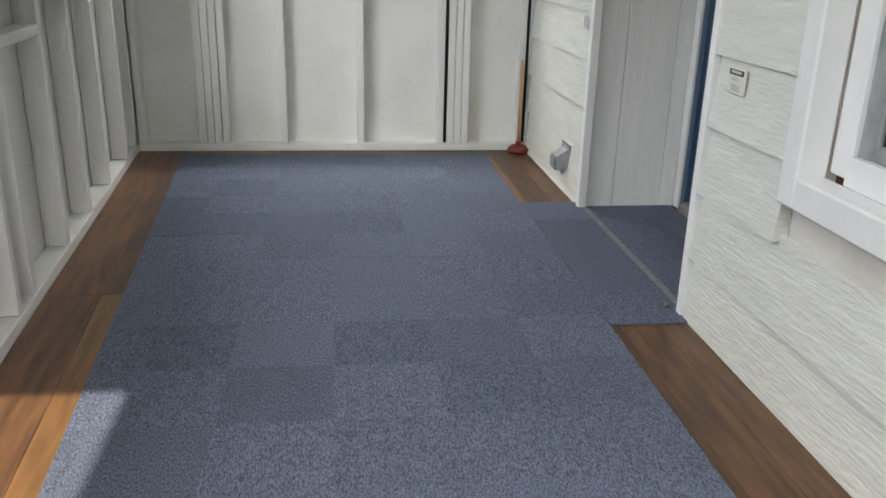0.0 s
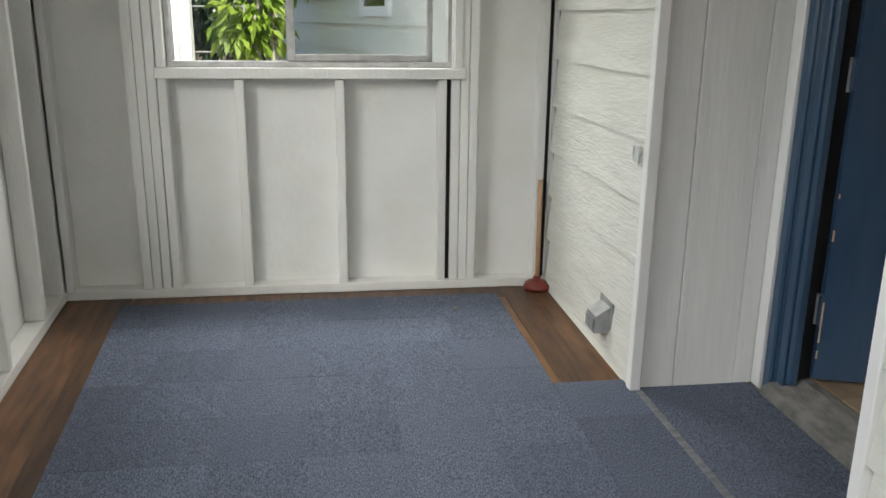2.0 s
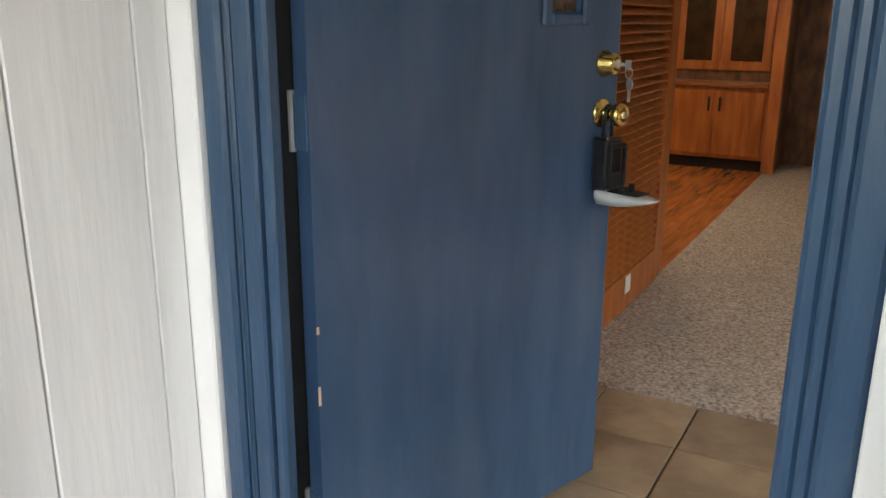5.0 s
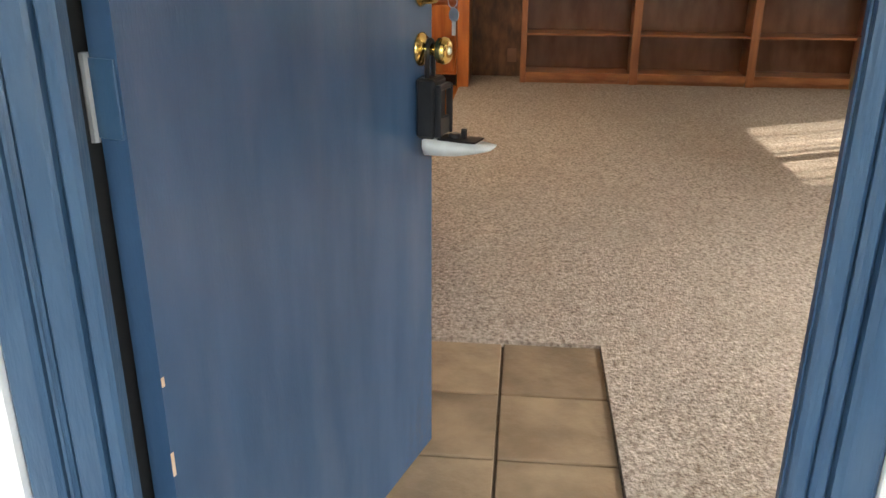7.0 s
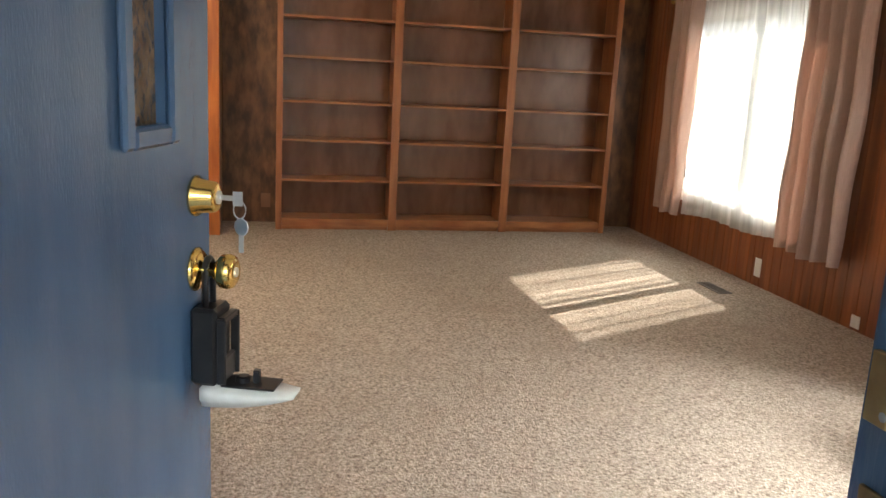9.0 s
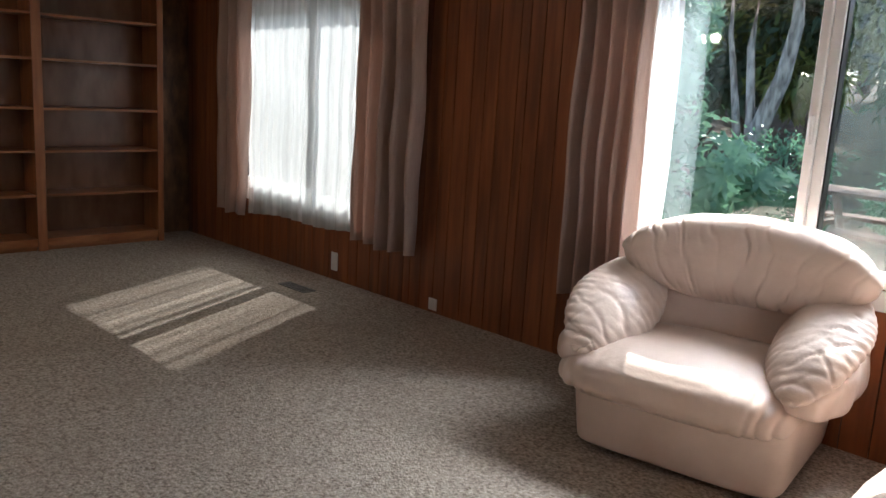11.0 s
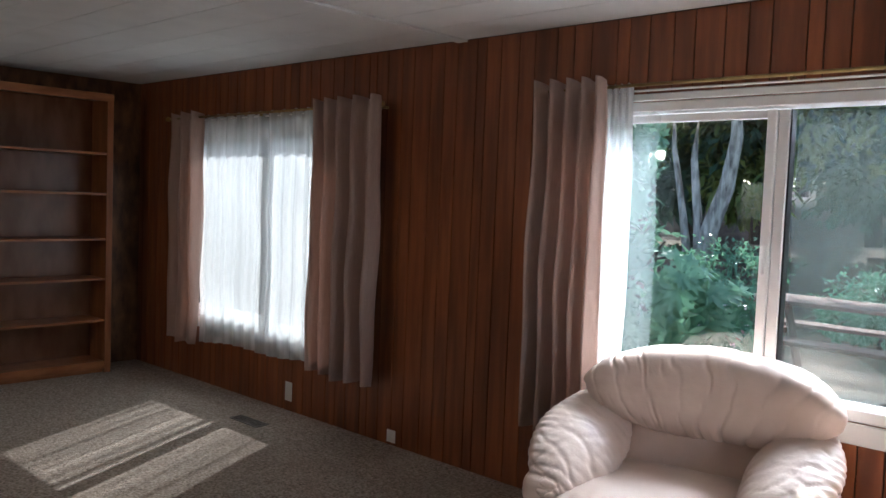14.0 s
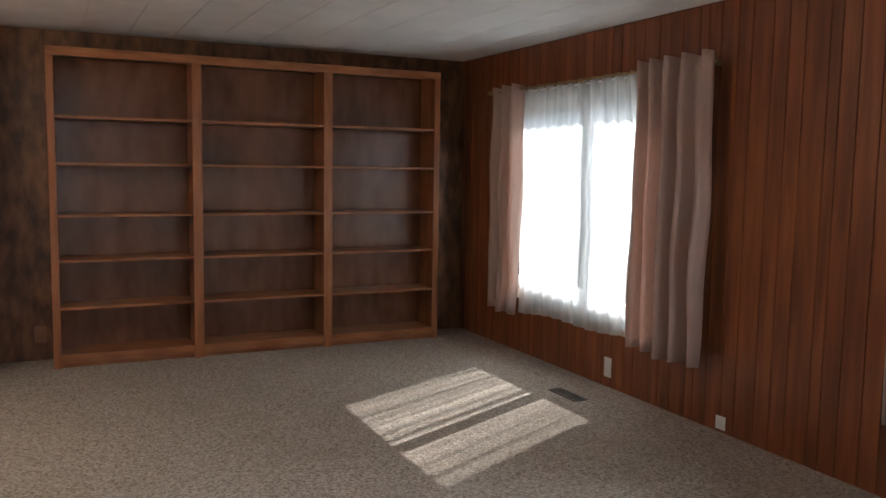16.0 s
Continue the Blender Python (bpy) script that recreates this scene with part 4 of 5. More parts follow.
def rod(x0, x1, z, label):
    r = thing("curtain_rod", label, "curtain rod")
    part("rod", tube(bmesh.new(), [(x0, YS + 0.09, z), (x1, YS + 0.09, z)], 0.008, 10), OLDBRASS, r, smooth=True)
    part("inner_rod", tube(bmesh.new(), [(x0 + 0.04, YS + 0.05, z - 0.02), (x1 - 0.04, YS + 0.05, z - 0.02)], 0.005, 8), VINYL, r, smooth=True)
    for x in (x0, x1):
        part("finial", lathe(bmesh.new(), [(0.006, -0.03), (0.016, -0.015), (0.02, 0), (0.016, 0.015), (0.006, 0.03)], pose(x, YS + 0.09, z, 0, 90), 14), OLDBRASS, r, smooth=True)
    for x in (x0 + 0.03, (x0 + x1) / 2, x1 - 0.03):
        part("bracket", boxes((x - 0.006, x + 0.006, YS + 0.0015, YS + 0.084, z - 0.02, z - 0.004), bevel=0.002), OLDBRASS, r)


rod(4.13, 6.58, 2.125, "thin bronze curtain rod over the small window")
rod(0.62, 2.985, 2.125, "thin bronze curtain rod over the large window")


def outlet(x, z, h):
    o = thing("wall_outlet", "small white outlet plate on the plank wall", "outlet")
    part("plate", boxes((x - 0.036, x + 0.036, YS + 0.001, YS + 0.008, z - h / 2, z + h / 2), bevel=0.002), VINYL, o)
    for dz in (-0.22 * h, 0.22 * h):
        part("socket", boxes((x - 0.015, x + 0.015, YS + 0.0085, YS + 0.0105, z + dz - 0.01, z + dz + 0.01), bevel=0.002), TRIM, o)


outlet(5.055, 0.243, 0.13)
outlet(4.04, 0.166, 0.075)

REGISTER = mat("grey_brown_enamel", (0.13, 0.12, 0.11), (0.2, 0.18, 0.16), 20, 0.45, metal=0.3)
reg = thing("floor_register", "small dark metal floor register in the carpet", "floor vent")
part("frame", boxes((4.84, 5.14, -3.65, -3.64, ZI + 0.012, ZI + 0.018), (4.84, 5.14, -3.56, -3.55, ZI + 0.012, ZI + 0.018), (4.84, 4.85, -3.639, -3.561, ZI + 0.012, ZI + 0.018), (5.13, 5.14, -3.639, -3.561, ZI + 0.012, ZI + 0.018)), REGISTER, reg)
part("opening", boxes((4.851, 5.129, -3.639, -3.561, ZI + 0.009, ZI + 0.0125)), BLACK, reg, "dark opening")
for k in range(12):
    x = 4.865 + k * 0.0225
    part("slat", boxes((x, x + 0.008, -3.638, -3.562, ZI + 0.0126, ZI + 0.0165)), REGISTER, reg)


# ---- cream leather armchair ----
def puff(cx, cy, cz, rx, ry, rz, e1=0.55, e2=0.55, wrinkle=0.0, waves=14, along="x", bend=0.0, seed=0, nu=72, nv=40, lean=0.0, pole="z"):
    """A padded cushion: a rounded block with gathered folds."""
    def sp(v, e):
        return math.copysign(abs(v) ** e, v)
    bm = bmesh.new()
    rings = []
    for j in range(1, nv):
        la = -math.pi / 2 + math.pi * j / nv
        ring = []
        for i in range(nu):
            lo = math.tau * i / nu
            x, y, z = sp(math.cos(la), e1) * sp(math.cos(lo), e2), sp(math.cos(la), e1) * sp(math.sin(lo), e2), sp(math.sin(la), e1)
            if pole == "y":
                y, z = z, y
            elif pole == "x":
                x, z = z, x
            s = x if along == "x" else y
            w = 1.0
            if wrinkle:
                nz = noise.noise((s * 3 + seed, z * 1.5, seed * 1.7))
                fold = math.sin(s * waves + 2.5 * nz + seed)
                w += wrinkle * (abs(fold) ** 0.7 - 0.5) * (0.35 + 0.65 * abs(noise.noise((s * 2, z * 2 + seed, 5)))) * 1.6
                w += wrinkle * 0.7 * noise.noise((x * 2.2 + seed, y * 2.2, z * 2.2))
            X, Y, Z = x * rx * w, y * ry * w, z * rz * w
            Y += bend * (X / rx) ** 2 + lean * Z
            ring.append(bm.verts.new((cx + X, cy + Y, cz + Z)))
        rings.append(ring)
    ends = [(0, -lean * rz, -rz), (0, lean * rz, rz)]
    if pole == "y":
        ends = [(0, -ry, 0), (0, ry, 0)]
    elif pole == "x":
        ends = [(-rx, bend, 0), (rx, bend, 0)]
    lo_v, hi_v = [bm.verts.new((cx + p, cy + q, cz + o)) for p, q, o in ends]
    for u, v in zip(rings, rings[1:]):
        for i in range(nu):
            bm.faces.new((u[i], u[(i + 1) % nu], v[(i + 1) % nu], v[i]))
    for i in range(nu):
        bm.faces.new((lo_v, rings[0][(i + 1) % nu], rings[0][i]))
        bm.faces.new((hi_v, rings[-1][i], rings[-1][(i + 1) % nu]))
    return bm


def crease(t, sharp):
    """1 at the bottom of a fold, 0 away from it."""
    return math.exp(-(math.sin(t) / sharp) ** 2)


def press(bm, depth):
    """Moves each point along its normal by depth(point): folds and gathers in the leather."""
    bm.normal_update()
    moves = [(v, v.normal * depth(v.co)) for v in bm.verts]
    for v, d in moves:
        v.co += d
    return bm


def head_cushion():
    """A fan-shaped roll: high crown, narrow ends that wrap forward, gathers running up and down."""
    bm = bmesh.new()
    nu, nv = 230, 72
    rings = []
    for i in range(1, nu):
        u = -1 + 2 * i / nu
        end = (1 - abs(u) ** 6) ** 0.5
        h = (0.185 - 0.085 * u * u) * (0.25 + 0.75 * end) * end ** 0.35
        d = 0.15 * (0.2 + 0.8 * end) * end ** 0.3
        zc, yc = 0.725 - 0.02 * u * u, -0.235 + 0.10 * u * u
        ring = []
        for j in range(nv):
            a = math.tau * j / nv
            c, s = math.cos(a), math.sin(a)
            y, z = d * math.copysign(abs(c) ** 0.75, c), h * math.copysign(abs(s) ** 0.8, s)
            ring.append(bm.verts.new((-0.078 + 0.505 * u * (1 + 0.10 * z / 0.18), yc + y - 0.16 * z + 0.035 * max(0, s), zc + z)))
        rings.append(ring)
    for p, q in zip(rings, rings[1:]):
        for j in range(nv):
            bm.faces.new((p[j], p[(j + 1) % nv], q[(j + 1) % nv], q[j]))
    bm.faces.new(rings[0][::-1]), bm.faces.new(rings[-1])
    bmesh.ops.recalc_face_normals(bm, faces=bm.faces)

    def depth(p):
        u, w = (p.x + 0.078) / 0.5, (p.z - 0.7) / 0.2
        fan = u / (1.15 + 0.35 * w)
        warp = 1.1 * noise.noise((u * 2.2, w * 1.3, 3)) + 0.5 * noise.noise((u * 5, w * 3, 8))
        edge = (0.25 + 0.75 * min(1, abs(w - 0.1) * 1.3)) * (1 - 0.72 * max(0, min(1, (w - 0.55) / 0.35)))
        g = crease(fan * 17 + warp * 1.6, 0.2) * (0.4 + 0.9 * max(0, noise.noise((u * 3.1, w * 0.8, 12)) + 0.35))
        f = crease(fan * 39 + warp * 3, 0.34) * max(0, noise.noise((u * 4, w * 2.4, 21)) + 0.1)
        return -0.014 * g * edge - 0.011 * f * edge + 0.010 * noise.noise((u * 2.5, w * 2, 30))
    return press(bm, depth)


def arm_cushion(s, seed):
    """A soft teardrop pillow with crossing creases, gathered along its rim."""
    bm = puff(0, 0, 0, 0.185, 0.375, 0.055, 1.0, 0.92, 0.0, 0, "y", 0, seed, 84, 120, 0.0, "y")
    for v in bm.verts:
        t = v.co.y / 0.37
        v.co.x *= 1.0 - 0.22 * max(0, t) ** 2 - 0.15 * max(0, -t)
        v.co.z += 0.03 * (1 - t * t) - 0.02 * max(0, t) ** 2
        v.co.z -= 0.07 * max(0, -s * v.co.x / 0.2) ** 2 + 0.03 * max(0, s * v.co.x / 0.2) ** 2
    bmesh.ops.recalc_face_normals(bm, faces=bm.faces)

    def depth(p):
        w1 = noise.noise((p.x * 7, p.y * 5, seed)) + 0.5 * noise.noise((p.x * 15, p.y * 12, seed + 4))
        w2 = noise.noise((p.x * 6 + 9, p.y * 6, seed + 7))
        m1 = max(0, noise.noise((p.x * 5, p.y * 4, seed + 2)) + 0.35)
        m2 = max(0, noise.noise((p.x * 5, p.y * 4, seed + 11)) + 0.15)
        rim = min(1, (abs(p.x) / 0.17) ** 3 + max(0, p.y / 0.36) ** 4)
        return (-0.012 * m1 * crease(p.y * 30 + p.x * 18 * s + 2.0 * w1, 0.2) - 0.010 * m2 * crease(p.y * 24 - p.x * 34 * s + 2.2 * w2, 0.18)
                - 0.007 * rim * crease(p.y * 70 + 2 * w1, 0.6) + 0.008 * w2)
    return press(bm, depth)


def seat_cushion():
    """A deep seat with a rolled front whose leather is gathered in short upright folds."""
    bm = puff(0.0, 0.10, 0.305, 0.455, 0.36, 0.125, 0.85, 0.3, 0.0, 0, "x", 0, 4.0, 220, 60)
    for v in bm.verts:
        u = (v.co.x + 0.005) / 0.435
        v.co.y += 0.03 * (1 - u * u) * (1 if v.co.y > 0 else 0)
        v.co.z += 0.018 * (1 - u * u) - 0.02 * max(0, (v.co.y - 0.1) / 0.36)
    bmesh.ops.recalc_face_normals(bm, faces=bm.faces)

    def depth(p):
        front = max(0.0, min(1.0, (p.y - 0.30) / 0.1))
        w = noise.noise((p.x * 6, p.z * 7, 2)) + 0.5 * noise.noise((p.x * 14, p.z * 9, 5))
        m = max(0, noise.noise((p.x * 4.5, p.z * 5, 9)) + 0.45) * (0.85 + 0.6 * (p.x / 0.43) ** 2)
        top = max(0.0, min(1.0, (p.z - 0.36) / 0.04)) * (1 - front)
        return (-0.014 * front * m * crease(p.x * 62 + 1.8 * w, 0.5) - 0.006 * front * m * crease(p.x * 27 + 2.5 * w, 0.3)
                + 0.008 * top * noise.noise((p.x * 7, p.y * 7, 14)) + 0.005 * w * front)
    return press(bm, depth)


def soft(bm, amount, scale, seed):
    bmesh.ops.recalc_face_normals(bm, faces=bm.faces)
    return press(bm, lambda p: amount * noise.noise((p.x * scale, p.y * scale, p.z * scale + seed)))


def armchair(m):
    """Front towards +y, base on z = 0."""
    c = thing("armchair", "cream leather armchair with puffy gathered cushions", "armchair", at=m)
    base = puff(-0.035, -0.01, 0.155, 0.42, 0.41, 0.15, 0.14, 0.2, 0, 9, "x", 0, 1.0)
    for v in base.verts:
        v.co.x = -0.045 + (v.co.x + 0.045) * (0.95 + 0.25 * v.co.z)
    part("base", soft(base, 0.006, 6, 1), LEATHER, c, smooth=True)
    part("seat_cushion", seat_cushion(), LEATHER, c, smooth=True)
    part("backrest", soft(puff(-0.06, -0.30, 0.47, 0.34, 0.17, 0.19, 0.4, 0.35, 0, 9, "x", 0, 6.0, lean=-0.2), 0.012, 6, 6), LEATHER, c, smooth=True)
    part("back_panel", soft(puff(-0.06, -0.38, 0.42, 0.40, 0.09, 0.33, 0.3, 0.5, 0, 9, "x", 0, 6.0, lean=-0.08), 0.008, 5, 9), LEATHER, c, smooth=True)
    part("head_cushion", head_cushion(), LEATHER, c, smooth=True)
    for s in (-1, 1):
        x = -0.04 + s * 0.405
        part("arm_body", soft(puff(x + s * 0.015, 0.02, 0.375, 0.12, 0.37, 0.085, 0.7, 0.55, 0, 9, "y", 0, 8.0 + s, pole="y"), 0.02, 7, 8 + s), LEATHER, c, smooth=True)
        part("arm_side", soft(puff(x + s * 0.03, -0.17, 0.41, 0.085, 0.24, 0.17, 0.5, 0.6, 0, 9, "y", 0, 8.0 + s), 0.014, 6, 3 + s), LEATHER, c, smooth=True)
        a = part("arm_cushion", arm_cushion(s, 11.0 + s), LEATHER, c, smooth=True)
        a.matrix_basis = pose(x - s * 0.01, 0.06, 0.527, -21, -s * 13, s * 5)
    for x in (-0.36, 0.28):
        for y in (-0.32, 0.3):
            part("foot", lathe(bmesh.new(), [(0.022, 0.0), (0.026, 0.02)], pose(x, y, -0.012), 12), PLASTIC_K, c)
    return c


chair = armchair(pose(*CHAIR))
copy_thing(chair, pose(*CHAIR2))["label"] = "second cream leather armchair beside the large window"

# ---- outdoors ----


def leaves(bm, centre, radii, count, size, rnd, long=2.6, droop=0.25, shell=0.55):
    """Many small pointed leaves through an uneven crown."""
    for _ in range(count):
        d = Vector((rnd.gauss(0, 1), rnd.gauss(0, 1), rnd.gauss(0, 1))).normalized()
        lump = 0.75 + 0.45 * noise.noise((d * 2.3 + Vector(centre)))
        r = lump * (shell + (1 - shell) * rnd.random())
        p = Vector(centre) + Vector((d.x * radii[0], d.y * radii[1], d.z * radii[2])) * r
        ax = (d + Vector((rnd.uniform(-1, 1), rnd.uniform(-1, 1), rnd.uniform(-1, 1) - droop)) * 0.9).normalized()
        sd = ax.cross(Vector((rnd.uniform(-1, 1), rnd.uniform(-1, 1), 1.2))).normalized()
        s = size * rnd.uniform(0.6, 1.25)
        q = [p, p + ax * s * 0.5 * long * 0.5 + sd * s * 0.28, p + ax * s * long * 0.5 - Vector((0, 0, s * 0.25)), p + ax * s * 0.5 * long * 0.5 - sd * s * 0.28]
        bm.faces.new([bm.verts.new(v) for v in q])
    return bm


def rhododendron(x, y, parts, count, seed):
    rnd = random.Random(seed)
    t = thing("rhododendron_bush", "dense dark green glossy-leaved rhododendron bush", "bush")
    bm = bmesh.new()
    for k in range(7):
        tube(bm, [(x + rnd.uniform(-.2, .2), y, -0.1), (x + rnd.uniform(-.5, .5), y + rnd.uniform(-.3, .3), 0.7), (x + rnd.uniform(-.8, .8), y + rnd.uniform(-.4, .4), 1.3)], [0.035, 0.025, 0.012], 7)
    part("stem", bm, BARK_D, t)
    bm = bmesh.new()
    for cx, cy, cz, r in parts:
        leaves(bm, (cx, cy, cz), (r, r, r * 0.9), int(count * r * r), 0.10, rnd)
        # rosettes of leaves at the shoots' ends
        for _ in range(int(190 * r * r)):
            d = Vector((rnd.gauss(0, 1), rnd.gauss(0, 1) + 0.6, rnd.gauss(0, 1) + 0.3)).normalized()
            c = Vector((cx, cy, cz)) + d * r * (0.9 + 0.25 * noise.noise(d * 2.3 + Vector((cx, cy, cz))))
            for k in range(8):
                a = k * math.tau / 8 + rnd.uniform(-.2, .2)
                u, w = d.orthogonal().normalized(), d.cross(d.orthogonal().normalized())
                ax = (math.cos(a) * u + math.sin(a) * w + d * 0.25 - Vector((0, 0, 0.25))).normalized()
                sd = ax.cross(d).normalized() * 0.027
                bm.faces.new([bm.verts.new(v) for v in (c, c + ax * 0.09 + sd, c + ax * 0.18, c + ax * 0.09 - sd)])
    part("foliage", bm, LEAF, t)
    return t


rhododendron(4.6, -7.2, [(5.2, -7.2, 0.7, 0.9), (4.75, -7.0, 1.45, 0.75), (4.1, -7.1, 0.65, 0.72), (5.3, -7.6, 1.9, 0.9), (3.65, -7.4, 0.5, 0.55), (4.75, -7.3, 2.2, 0.6)], 1500, 21)


def broad_tree(x, y, limbs, seed, label, bark, leaf, crown, count, size):
    rnd = random.Random(seed)
    t = thing("tree", label, "tree")
    bm = bmesh.new()
    for path, r0 in limbs:
        pts = [(x + a, y + b, c) for a, b, c in path]
        tube(bm, pts, [r0 * (1 - 0.75 * i / (len(pts) - 1)) for i in range(len(pts))], 9)
    part("trunk", bm, bark, t, smooth=True)
    bm = bmesh.new()
    for cx, cy, cz, r in crown:
        leaves(bm, (x + cx, y + cy, cz), (r, r, r * 0.75), count, size, rnd, shell=0.3)
    part("crown", bm, leaf, t)
    return t


broad_tree(6.0, -12.0, [([(0, 0, 0.2), (-0.1, 0, 1.2), (-0.35, 0, 1.9), (-0.5, 0.1, 2.6), (-0.45, 0.1, 3.6), (-0.8, 0, 4.8)], 0.16), ([(0, 0, 0.3), (0.05, 0, 1.3), (0.12, 0.1, 2.3), (0.1, 0, 3.4), (0.5, 0, 4.6)], 0.085),
           ([(0.1, 0, 0.3), (0.3, 0, 1.5), (0.55, -0.1, 2.5), (0.6, -0.1, 3.6)], 0.075)], 5, "grey-barked forked tree with thin foliage", BARK, LEAF,
           [(-0.8, 0, 4.8, 1.3), (0.6, 0, 4.4, 1.4), (-0.2, 0.6, 3.7, 0.9), (1.6, 0.3, 3.6, 1.0), (-1.9, 0.4, 4.2, 1.1)], 1500, 0.11)


def conifer(x, y, z, h, seed):
    rnd = random.Random(seed)
    t = thing("conifer", "tall dark conifer on the wooded hill", "tree", "trees on the hill")
    part("trunk", tube(bmesh.new(), [(x, y, z - 0.3), (x + 0.1, y, z + h * 0.5), (x, y, z + h)], [0.028 * h, 0.018 * h, 0.02], 8), BARK_D, t)
    bm = bmesh.new()
    n = 46
    for k in range(n):
        f = 0.12 + 0.86 * k / n
        r = h * 0.24 * (1 - f) + 0.3
        for _ in range(7):
            a = rnd.uniform(0, math.tau)
            rr = r * rnd.uniform(0.7, 1.15)
            d = Vector((math.cos(a), math.sin(a), 0))
            p = Vector((x, y, z + f * h + rnd.uniform(-.2, .2)))
            for i in range(9):
                s = (i + 1) / 9
                c = p + d * rr * s - Vector((0, 0, 0.35 * rr * s * s))
                sd = Vector((-d.y, d.x, 0)) * rr * 0.2 * (1.15 - s) * rnd.uniform(0.5, 1.3)
                e = d * rr * 0.14 + Vector((0, 0, rnd.uniform(-.12, .03)))
                bm.faces.new([bm.verts.new(v) for v in (c, c + sd + e, c + e * 1.5)])
                bm.faces.new([bm.verts.new(v) for v in (c, c + e * 1.5, c - sd + e)])
    part("crown", bm, LEAF_D, t)


def hill(x, y):
    return -0.06 + (4 * (1 - math.exp(-(-y - 11) / 16)) if y < -11 else 0)


rnd = random.Random(77)
for k in range(34):
    x, y = -9 + 34 * ((k * 0.618) % 1), -19.0 - 15 * ((k * 0.381) % 1)
    conifer(x, y, hill(x, y), rnd.uniform(7, 10.5), 100 + k)

for k in range(16):
    x, y = -5 + 22 * ((k * 0.618 + 0.13) % 1), -14.0 - 4.5 * ((k * 0.381) % 1)
    z = hill(x, y)
    broad_tree(x, y, [([(0, 0, z - 0.2), (0.1, 0, z + 1.6), (-0.1, 0.1, z + 3.2), (0.2, 0, z + 5)], 0.16), ([(0, 0, z + 0.8), (0.6, 0.2, z + 2.2), (1.0, 0.3, z + 3.6)], 0.08)], 200 + k,
               "dense dark green tree at the foot of the hill", BARK_D, LEAF_D if k % 3 else LEAF_Y, [(0, 0, z + 3.6, 1.9), (0.9, 0.3, z + 2.3, 1.4), (-1.0, 0.2, z + 2.0, 1.4), (0.1, 0.5, z + 1.0, 1.3)], 1300, 0.2)

for x, y, r, s in ((3.2, -10.8, 0.75, 31), (1.8, -11.4, 0.9, 32), (0.2, -11.0, 1.0, 33), (-1.6, -10.5, 1.1, 34), (5.0, -10.9, 0.9, 35), (7.4, -9.6, 1.2, 36)):
    t = thing("shrub", "loose green garden shrub", "bush", "garden shrubs")
    part("stem", tube(bmesh.new(), [(x, y, -0.1), (x, y, r)], [0.04, 0.015], 7), BARK_D, t)
    part("foliage", leaves(leaves(bmesh.new(), (x, y, r * 0.75), (r, r, r * 0.8), 1600, 0.07, random.Random(s)), (x + r * 0.5, y, r * 0.5), (r * 0.7, r * 0.7, r * 0.5), 800, 0.07, random.Random(s + 9)), LEAF if s % 2 else LEAF_Y, t)

tb = thing("picnic_table", "weathered red-brown wooden picnic table", "picnic table", at=pose(3.05, -9.1, -0.08, 0, 0, -2))
for k in range(5):
    part("board", boxes((-0.95, 0.95, -0.37 + k * 0.15, -0.23 + k * 0.15, 0.76, 0.8), bevel=0.005), WEATHERED, tb)
for y in (-0.78, -0.64, 0.56, 0.70):
    part("seat_board", boxes((-0.95, 0.95, y, y + 0.13, 0.44, 0.48), bevel=0.005), WEATHERED, tb)
for x in (-0.7, 0.7):
    for s in (-1, 1):
        bm = bmesh.new()
        tube(bm, [(x, s * 0.22, 0.755), (x, s * 0.62, 0.0)], 0.045, 4)
        part("leg", bm, WEATHERED, tb)
    part("cross_beam", boxes((x + 0.05, x + 0.09, -0.8, 0.85, 0.38, 0.439), bevel=0.004), WEATHERED, tb)

pc = thing("plastic_chair", "white plastic garden chair beside the picnic table", "chair", at=pose(4.32, -9.05, -0.08, 0, 0, 100))
part("seat", boxes((-0.22, 0.22, -0.22, 0.22, 0.41, 0.43), bevel=0.008), VINYL, pc)
for x in (-0.21, 0.21):
    for y in (-0.2, 0.2):
        part("leg", tube(bmesh.new(), [(x * 1.15, y * 1.15, 0), (x, y, 0.408)], 0.02, 8), VINYL, pc)
for k in range(4):
    part("back_slat", boxes((-0.2 + k * 0.11, -0.13 + k * 0.11, -0.25, -0.23, 0.431, 0.78), bevel=0.006), VINYL, pc)
part("top_rail", boxes((-0.23, 0.23, -0.26, -0.22, 0.781, 0.83), bevel=0.01), VINYL, pc)
for x in (-0.25, 0.25):
    part("armrest", tube(bmesh.new(), [(x, -0.22, 0.62), (x, 0.2, 0.62), (x, 0.22, 0.42)], 0.02, 8), VINYL, pc)

# beyond the porch's end window: neighbour's wall, white shed, fence and green
nb = thing("neighbour_house", "white lap-sided neighbouring house wall with a window", "house", at=pose(-0.35, 3.2, 0, 0, 0, 14))
part("wall", boxes((0.02, 0.2, -1.2, 5.5, -0.2, 3.4)), PLASTER, nb)
for k in range(15):
    part("siding_board", siding(-1.2, 5.5, -0.1 + k * 0.23, 0.13 + k * 0.23), SIDING, nb)
wn_ = part("window", boxes((-0.05, 0.0, 0.9, 1.7, 1.35, 1.43), (-0.05, 0.0, 0.9, 0.98, 1.43, 2.3), (-0.05, 0.0, 1.62, 1.7, 1.43, 2.3), (-0.05, 0.0, 0.9, 1.7, 2.3, 2.38)), TRIM, nb)
part("pane", boxes((-0.03, -0.02, 0.98, 1.62, 1.43, 2.3)), SMOKE, wn_)
sh = thing("white_shed", "plain white shed wall behind the porch", "shed")
